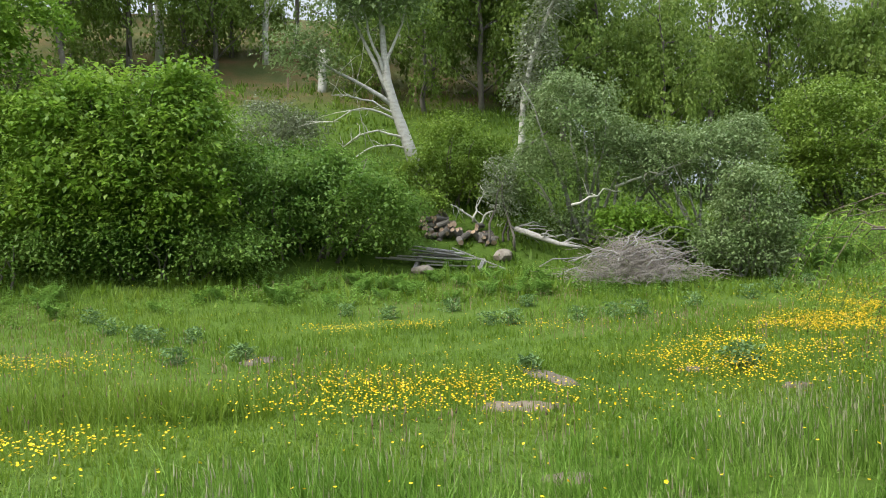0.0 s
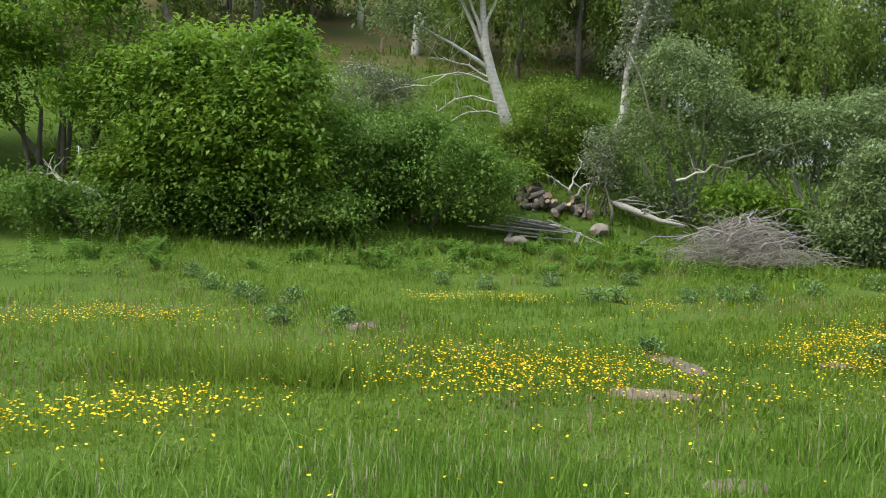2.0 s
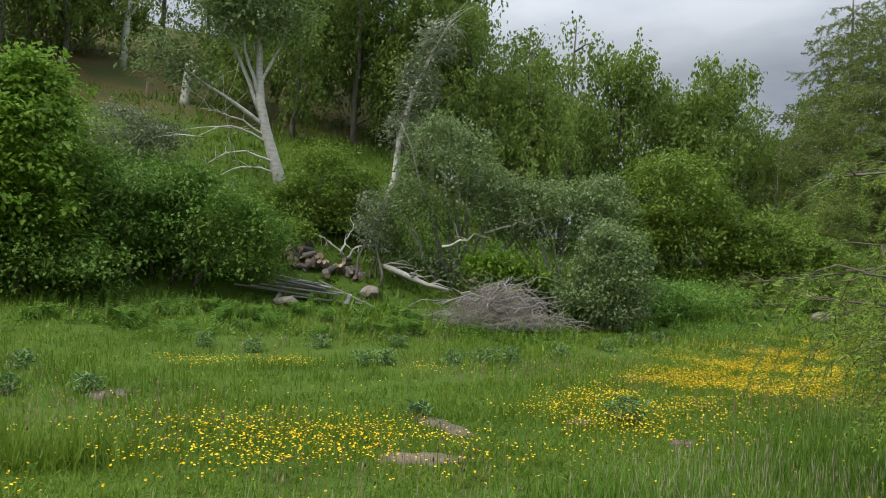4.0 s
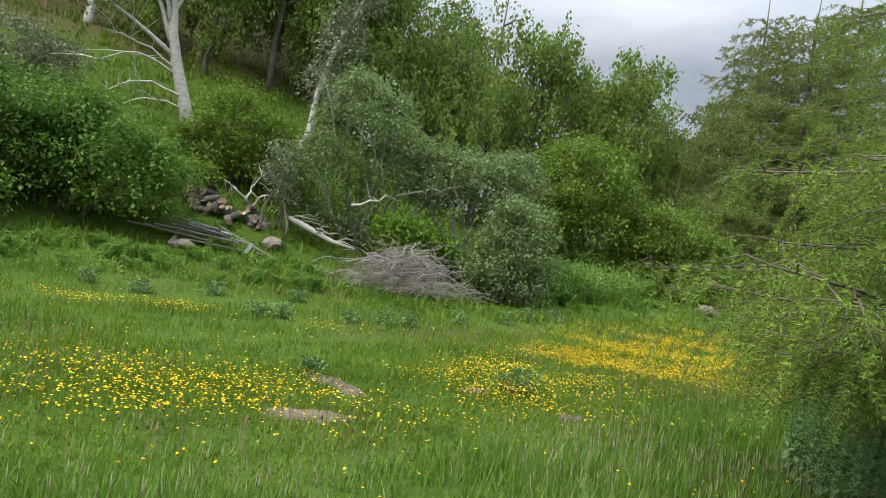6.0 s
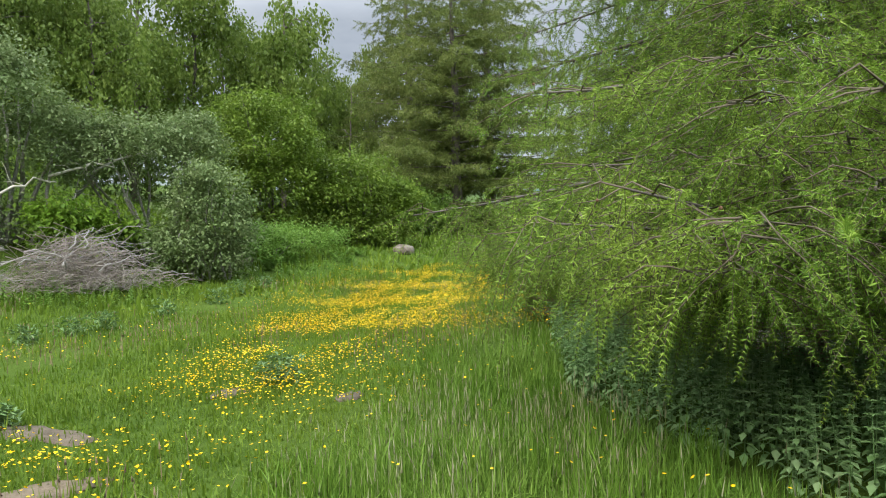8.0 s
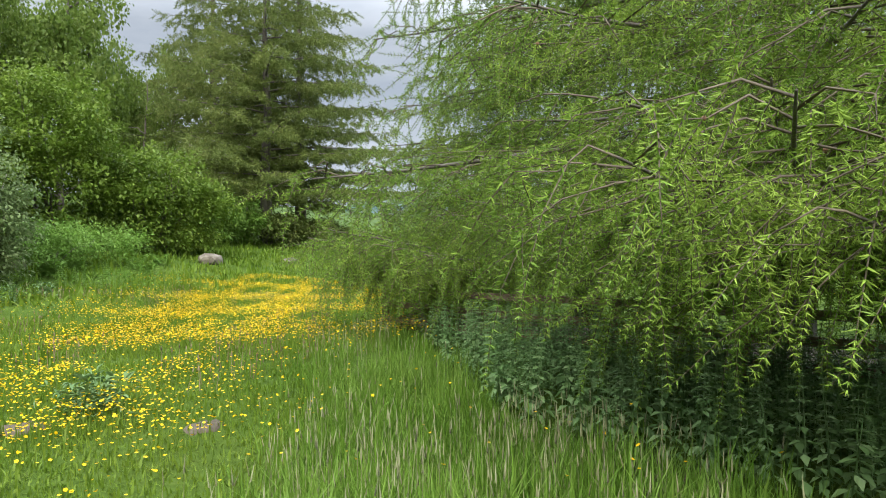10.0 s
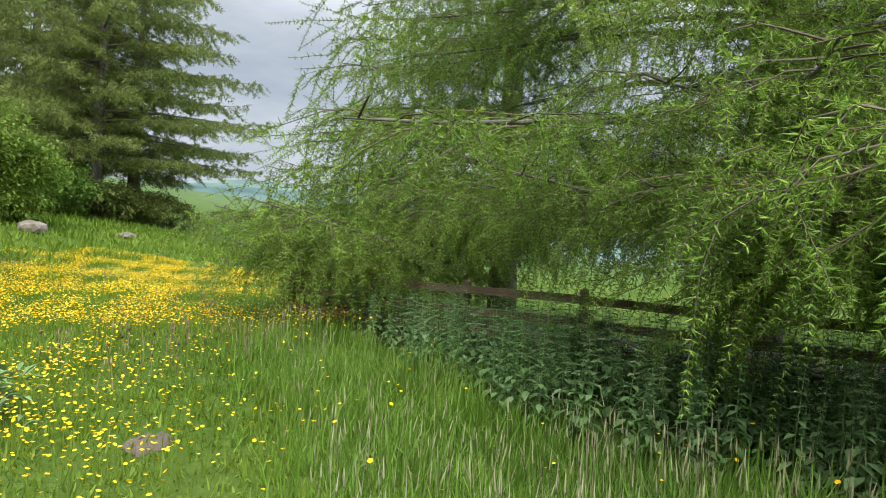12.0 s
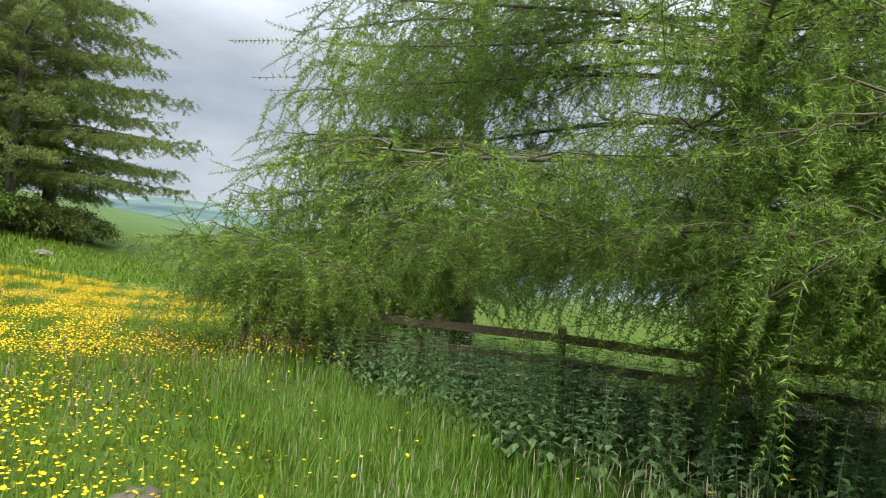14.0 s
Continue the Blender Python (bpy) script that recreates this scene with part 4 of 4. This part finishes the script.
    for k in range(5):
        m = kinds == k
        if not m.any():
            continue
        sc = rng.uniform(0.65, 1.15, m.sum()) * needle_scale
        tilt = rng.normal(0, 0.38, m.sum())
        lift = rng.random(m.sum()) < 0.2
        tilt[lift] += rng.choice((-1.0, 1.0), lift.sum()) * rng.uniform(1.0, 1.9, lift.sum())
        R = rot_z(ang[m]) @ rot_x(tilt)
        pieces.append(spread(kit[k][1], pos[m], R, sc))
        if kit is SHOOTS:
            stems.append(spread(kit[k][0], pos[m], R, sc))
    soup("needles", pieces, mat, t)
    tagged(soup("twigs", twigs + stems, M_TWIG, t), kind="stuff")
    if cones:
        pk = pos[rng.choice(len(pos), 170)]
        a6 = np.arange(6) * np.pi / 3
        cv = np.concatenate([[(0, 0, -0.5)], np.stack([0.42 * np.cos(a6), 0.42 * np.sin(a6), -0.15 + 0 * a6], -1), np.stack([0.36 * np.cos(a6 + 0.5), 0.36 * np.sin(a6 + 0.5), 0.25 + 0 * a6], -1), [(0, 0, 0.55)]])
        ct = [(0, 1 + (j + 1) % 6, 1 + j) for j in range(6)] + [(1 + j, 1 + (j + 1) % 6, 7 + j) for j in range(6)] + [(1 + (j + 1) % 6, 7 + (j + 1) % 6, 7 + j) for j in range(6)] + [(7 + j, 7 + (j + 1) % 6, 13) for j in range(6)]
        tagged(soup("cones", [spread((cv, np.array(ct)), pk, rot_z(rng.uniform(0, 6, len(pk))) @ rot_x(rng.normal(0, 0.7, len(pk))), rng.uniform(0.026, 0.04, len(pk)))], M_CONE, t), kind="stuff")
    return t


make_larch(9.6, 5.5, "old larch with lime-green needles on long weeping shoots", 13.0, 6.7, 98, 1.9, 0.135, 0.125, "larches by the fence", M_LARCH, cones=True, power=2.1, droopy=0.2, sector=(1.3, 4.1, 3.24, 0.26), reach=0.62, clear=1.6)
make_larch(13.8, 9.3, "old larch with lime-green needles on long weeping shoots", 12.0, 5.6, 52, 1.3, 0.2, 0.13, "larches by the fence", M_LARCH, needle_scale=1.5, power=1.7, droopy=0.22, sector=(1.5, 4.2, 2.6, 0.5), reach=0.85, clear=1.05)


# added larch, trunk out of view, to shade and darken the right side
make_larch(14.2, 1.2, "old larch with lime-green needles on long weeping shoots", 12.0, 5.6, 34, 1.5, 0.3, 0.2, "larches by the fence", M_LARCH, needle_scale=1.6, power=1.5, sector=(1.6, 3.9, 2.6, 0.6), reach=0.9)


def far_larch(x, y, height, radius, label):
    make_larch(x, y, label, height, radius, 74, 3.4, 0.42, 0.23, "larches at the field edge", M_LARCH_D, needle_scale=3.7, droopy=0.10, kit=SHORT_SHOOTS)


far_larch(39.3, 42.0, 22.5, 11.0, "tall old larch with olive needles and broad layered limbs")
far_larch(46.5, 45.0, 26, 10.5, "tall old larch with olive needles and broad layered limbs")
make_shrub("bramble_thicket", 38.0, 40.6, "dull brown-green undergrowth below the tall larches", [(0, 0, 0.9, 3.4, 2.0, 1.5), (3.6, 0.8, 0.8, 3.2, 2.0, 1.4), (7.6, 1.4, 0.8, 3.4, 2.0, 1.3)], 6000, 0.26, M_LARCH_D, stems=6)
make_shrub("bramble_thicket", 29.5, 39.0, "dark leafy thicket behind the hazel bushes", [(0, 0, 1.6, 3.0, 2.0, 2.0), (3.2, 0.8, 1.3, 2.6, 2.0, 1.7)], 6000, 0.24, M_LEAF_D, stems=6)
far_larch(43.0, 51.5, 25, 9.5, "tall old larch with olive needles and bare leader")


# ---- timber, stones, fence ----
def make_brush_pile():
    x, y = 5.7, 23.2
    t = thing("brush_pile", x, y, gz(x, y), "big heap of grey dry cut branches and twigs", "brush pile")
    thin = []
    for i in range(900):
        cx, cy = rng.normal(0, 0.95), rng.normal(0, 0.6)
        top = 1.5 * math.exp(-(cx / 1.75) ** 2 - (cy / 1.0) ** 2)
        zz = rng.uniform(0.02, 1.0) * top + 0.05
        a = rng.normal(0.15, 1.0) + (math.pi if rng.random() < 0.5 else 0)
        L = rng.uniform(0.5, 1.7)
        dz = rng.normal(-0.1, 0.42) * L
        p0 = (cx - math.cos(a) * L / 2, cy - math.sin(a) * L / 3, max(0.0, zz - dz / 2))
        p1 = (cx + math.cos(a) * L / 2, cy + math.sin(a) * L / 3, max(0.03, zz + dz / 2 - 0.2))
        r = rng.uniform(0.005, 0.012)
        thin.append(tube(bent(p0, p1, 5, rng.uniform(0, 0.25), 0.03), np.linspace(r, r * 0.35, 5), 3))
    tagged(soup("twigs", thin, M_BRUSH, t), kind="stuff")
    for i in range(26):
        a = rng.normal(0.1, 0.8)
        cx, cy = rng.normal(-0.2, 0.9), rng.normal(-0.1, 0.5)
        L = rng.uniform(1.4, 2.8)
        zt = 1.6 * math.exp(-(cx / 1.75) ** 2) * rng.uniform(0.6, 1.05) + 0.1
        P = bent((cx - math.cos(a) * L / 2, cy - 0.3 * math.sin(a) * L, zt * 0.7), (cx + math.cos(a) * L / 2, cy + 0.3 * math.sin(a) * L, zt * rng.uniform(0.3, 1.05)), 7, 0.22, 0.05)
        soup("branch", [tube(P, np.linspace(0.022, 0.007, 7), 5)], M_DEADWOOD, t)


make_brush_pile()


def beam(p0, p1, w, h, mat, name, parent=None, roll=0.0):
    """A sawn board between two points."""
    p0, p1 = Vector(p0), Vector(p1)
    bm = bmesh.new()
    bmesh.ops.create_cube(bm, size=1)
    L = (p1 - p0).length
    bmesh.ops.scale(bm, vec=(L, w, h), verts=bm.verts)
    bmesh.ops.bevel(bm, geom=bm.edges[:], offset=min(w, h) * 0.14, segments=1, affect="EDGES")
    for v in bm.verts:
        v.co.y += 0.01 * math.sin(v.co.x * 3)
        v.co.z += 0.006 * math.sin(v.co.x * 5 + 1)
    ob = part(name, bm, mat, parent)
    q = (p1 - p0).to_track_quat("X", "Z")
    ob.matrix_basis = Matrix.Translation((p0 + p1) / 2) @ q.to_matrix().to_4x4() @ Matrix.Rotation(roll, 4, "X")
    return ob


def make_planks():
    for i in range(11):
        a = rng.normal(-0.16, 0.16)
        L = rng.uniform(1.3, 2.7)
        cx, cy = -0.35 + rng.normal(0, 0.45), 25.0 + rng.normal(0, 0.22)
        z0 = gz(cx, cy) + 0.12 + 0.05 * i * 0.9
        d = Vector((math.cos(a), 0.25 * math.sin(a), 0.16 * math.sin(a) - 0.09)) * (L / 2)
        c = Vector((cx, cy, z0))
        b = beam(c - d, c + d, rng.uniform(0.10, 0.19), rng.uniform(0.03, 0.05), M_DEADWOOD, "plank", None, rng.normal(0, 0.2))
        tagged(b, "weathered grey board in a loose heap", "plank", "heap of old boards")
    for sx in (-1.3, 0.9):
        b = beam((sx, 24.6, gz(sx, 24.6) + 0.06), (sx + 0.2, 25.5, gz(sx, 25.5) + 0.08), 0.14, 0.16, M_DEADWOOD, "timber_bearer")
        tagged(b, "short weathered timber under old boards", "timber", "heap of old boards")
    b = beam((0.0, 24.9, gz(0, 24.9) + 0.72), (1.9, 24.5, gz(1.9, 24.5) + 0.08), 0.13, 0.04, M_DEADWOOD, "plank")
    tagged(b, "weathered grey board leaning off the heap", "plank", "heap of old boards")


make_planks()


def log_mesh(r, L, bark, sides=12):
    bm = bmesh.new()
    bmesh.ops.create_cone(bm, cap_ends=True, segments=sides, radius1=r, radius2=r * 0.93, depth=L)
    bmesh.ops.bevel(bm, geom=[e for e in bm.edges if len(e.link_faces) == 2 and any(len(f.verts) > 4 for f in e.link_faces)], offset=r * 0.08, segments=1, affect="EDGES")
    for v in bm.verts:
        a = math.atan2(v.co.y, v.co.x)
        k = 1 + 0.06 * math.sin(3 * a + r * 90) + 0.04 * math.sin(5 * a)
        v.co.x *= k
        v.co.y *= k
    for f in bm.faces:
        f.material_index = 1 if len(f.verts) > 4 else 0
    me = bpy.data.meshes.new("log")
    bm.to_mesh(me)
    bm.free()
    me.materials.append(bark)
    me.materials.append(M_CUTWOOD)
    return me


LOGS = [log_mesh(r, L, M_BARK) for r, L in ((0.10, 0.5), (0.13, 0.45), (0.08, 0.6), (0.115, 0.55))]
for i in range(58):
    lx = rng.normal(-0.55, 0.4) if i < 34 else rng.uniform(0.0, 1.6)
    ly = 27.2 + rng.normal(0, 0.22)
    pileh = 0.55 * math.exp(-((lx + 0.6) / 0.7) ** 2) + 0.15
    o = new("firewood_log", LOGS[i % 4])
    o.matrix_basis = pose(lx, ly, gz(lx, ly) + 0.08 + pileh * rng.random(), 90 + rng.normal(0, 22), rng.uniform(0, 40), rng.normal(0, 40))
    tagged(o, "split firewood log with orange cut end", "log", "heap of firewood")


def make_fallen_trunk():
    x, y = 2.3, 26.6
    t = thing("fallen_trunk", x, y, gz(x, y), "bleached broken trunk lying across the slope", "fallen tree")
    P = np.array([(0.0, 0.2, 0.85), (0.35, 0.1, 0.72), (0.9, -0.2, 0.48), (1.5, -0.6, 0.22), (2.2, -1.1, 0.06)])
    soup("trunk", [tube(P, [0.08, 0.12, 0.11, 0.08, 0.05], 8)], M_DEADWOOD, t, True)
    for k in range(16):
        q = P[int(rng.integers(0, 4))]
        soup("branch", [tube(bent(q, q + np.array((rng.uniform(-0.3, 1.2), rng.uniform(-0.5, 0.1), rng.uniform(-0.6, 0.25))), 5, 0.08, 0.04), np.linspace(0.04, 0.01, 5), 5)], M_DEADWOOD, t)


make_fallen_trunk()


def make_dead_branch(x, y, z0, label, tips, r=0.06):
    t = thing("dead_branch", x, y, z0, label, "dead branch", "bleached branches in the bushes")
    for p0, p1 in tips:
        P = bent(p0, p1, 7, 0.12, 0.05)
        soup("branch", [tube(P, np.linspace(r, r * 0.3, 7), 6)], M_PALE, t)
        for k in range(5):
            q = P[int(rng.integers(2, 7))]
            soup("twig", [tube(bent(q, q + rng.normal(0, 0.32, 3), 4, 0.03, 0.03), np.linspace(r * 0.35, 0.006, 4), 4)], M_PALE, t)


make_dead_branch(-15.4, 21.8, gz(-15.4, 21.8), "bleached dead branch sticking out of the hedge", [((-0.4, 0.4, 0.1), (0.5, 0, 1.5)), ((0.5, 0, 1.3), (1.7, -0.2, 0.7)), ((0.4, 0, 1.2), (-0.6, 0, 1.6)), ((0.9, 0.1, 1.15), (1.3, -0.3, 0.35)), ((0.2, 0.3, 0.1), (0.6, 0.1, 2.4))], 0.07)
make_dead_branch(6.6, 26.4, gz(6.6, 26.4) + 0.1, "broken pale limb lying in the sallow", [((-0.6, 0.2, 2.7), (1.3, -0.1, 3.1)), ((-0.2, 0.5, 0.0), (0.3, 0.4, 2.7)), ((0.6, 0.3, 2.8), (2.4, -0.1, 3.6)), ((-2.2, 0.2, 2.1), (-0.4, 0, 2.5))], 0.05)
make_dead_branch(1.0, 28.0, gz(1.0, 28.0), "crooked grey branch behind the firewood", [((0, 0, 0.2), (-1.0, -0.2, 1.0)), ((0, 0, 0.2), (0.9, -0.1, 0.9)), ((-0.2, 0, 0.3), (0.2, 0, 1.3))], 0.05)


def make_stone(x, y, r, squash, label, group=""):
    bm = bmesh.new()
    bmesh.ops.create_icosphere(bm, subdivisions=2, radius=r)
    o = Vector((x * 3.1, y * 1.7, r * 9))
    for v in bm.verts:
        n = noise.noise(v.co * (1.6 / r) * 0.8 + o) * 0.34 + noise.noise(v.co * (4 / r) * 0.6 + o) * 0.12
        v.co *= 1 + n
        v.co.z *= squash
        v.co.x *= 1.25
    ob = part("boulder" if r > 0.3 else "stone", bm, M_STONE, None)
    ob.matrix_basis = pose(x, y, gz(x, y) + r * squash * 0.45, 0, 0, (x * 77 + y * 31) % 360)
    tagged(ob, label, "stone", group)


make_stone(23.2, 30.2, 0.52, 0.62, "pale grey boulder half sunk in the grass")
make_stone(30.2, 31.6, 0.5, 0.45, "pale flat boulder half sunk in the grass")
make_stone(1.8, 26.0, 0.31, 0.85, "pale lichen-spotted boulder beside the old boards")
make_stone(-1.0, 24.3, 0.34, 0.55, "tan boulder below the old boards")
make_stone(12.6, 27.2, 0.42, 0.6, "grey stone in the brambles", "")
FA, FB = np.array((7.9, 4.3)), np.array((10.8, 12.1))
fd = (FB - FA) / np.linalg.norm(FB - FA)
fn = np.array((fd[1], -fd[0]))
for i in range(84):
    d = rng.uniform(0, 8.2)
    q = FA + fd * d + fn * rng.uniform(0.35, 1.1)
    make_stone(q[0], q[1], rng.uniform(0.14, 0.29), rng.uniform(0.6, 0.9), "grey field stone in a low rubble row by the fence", "rubble along the fence")


def make_fence():
    t = thing("post_and_rail_fence", FA[0], FA[1], gz(*FA), "weathered brown post-and-rail fence under the larches", "fence")
    z0 = gz(*FA)
    n = 6
    step = np.linalg.norm(FB - FA) / (n - 1)
    last = None
    for i in range(n):
        q = FA + fd * step * i
        zz = gz(*q) - z0
        l = (q[0] - FA[0], q[1] - FA[1])
        beam((l[0], l[1], zz - 0.4), (l[0] + 0.02, l[1], zz + 0.86), 0.10, 0.10, M_RAIL, "post", t)
        if last:
            for hgt in (0.22, 0.48, 0.74):
                o = fn * -0.072
                beam((last[0] + o[0], last[1] + o[1], last[2] + hgt), (l[0] + o[0], l[1] + o[1], zz + hgt + rng.normal(0, 0.01)), 0.04, 0.10, M_RAIL, "rail", t)
        last = (l[0], l[1], zz)


make_fence()


def make_post(x, y, h):
    b = beam((x, y, gz(x, y) - 0.3), (x + 0.04, y, gz(x, y) + h), 0.13, 0.13, M_RAIL, "fence_post")
    tagged(b, "lone weathered wooden fence post on the slope", "fence post", "posts on the hillside")


for px, py, ph in ((-10.0, 43.6, 0.95), (-2.2, 43.5, 0.95), (-17.5, 43.0, 0.95), (5.0, 43, 0.9), (16.6, 33.6, 1.3), (12.5, 31.5, 1.1)):
    make_post(px, py, ph)
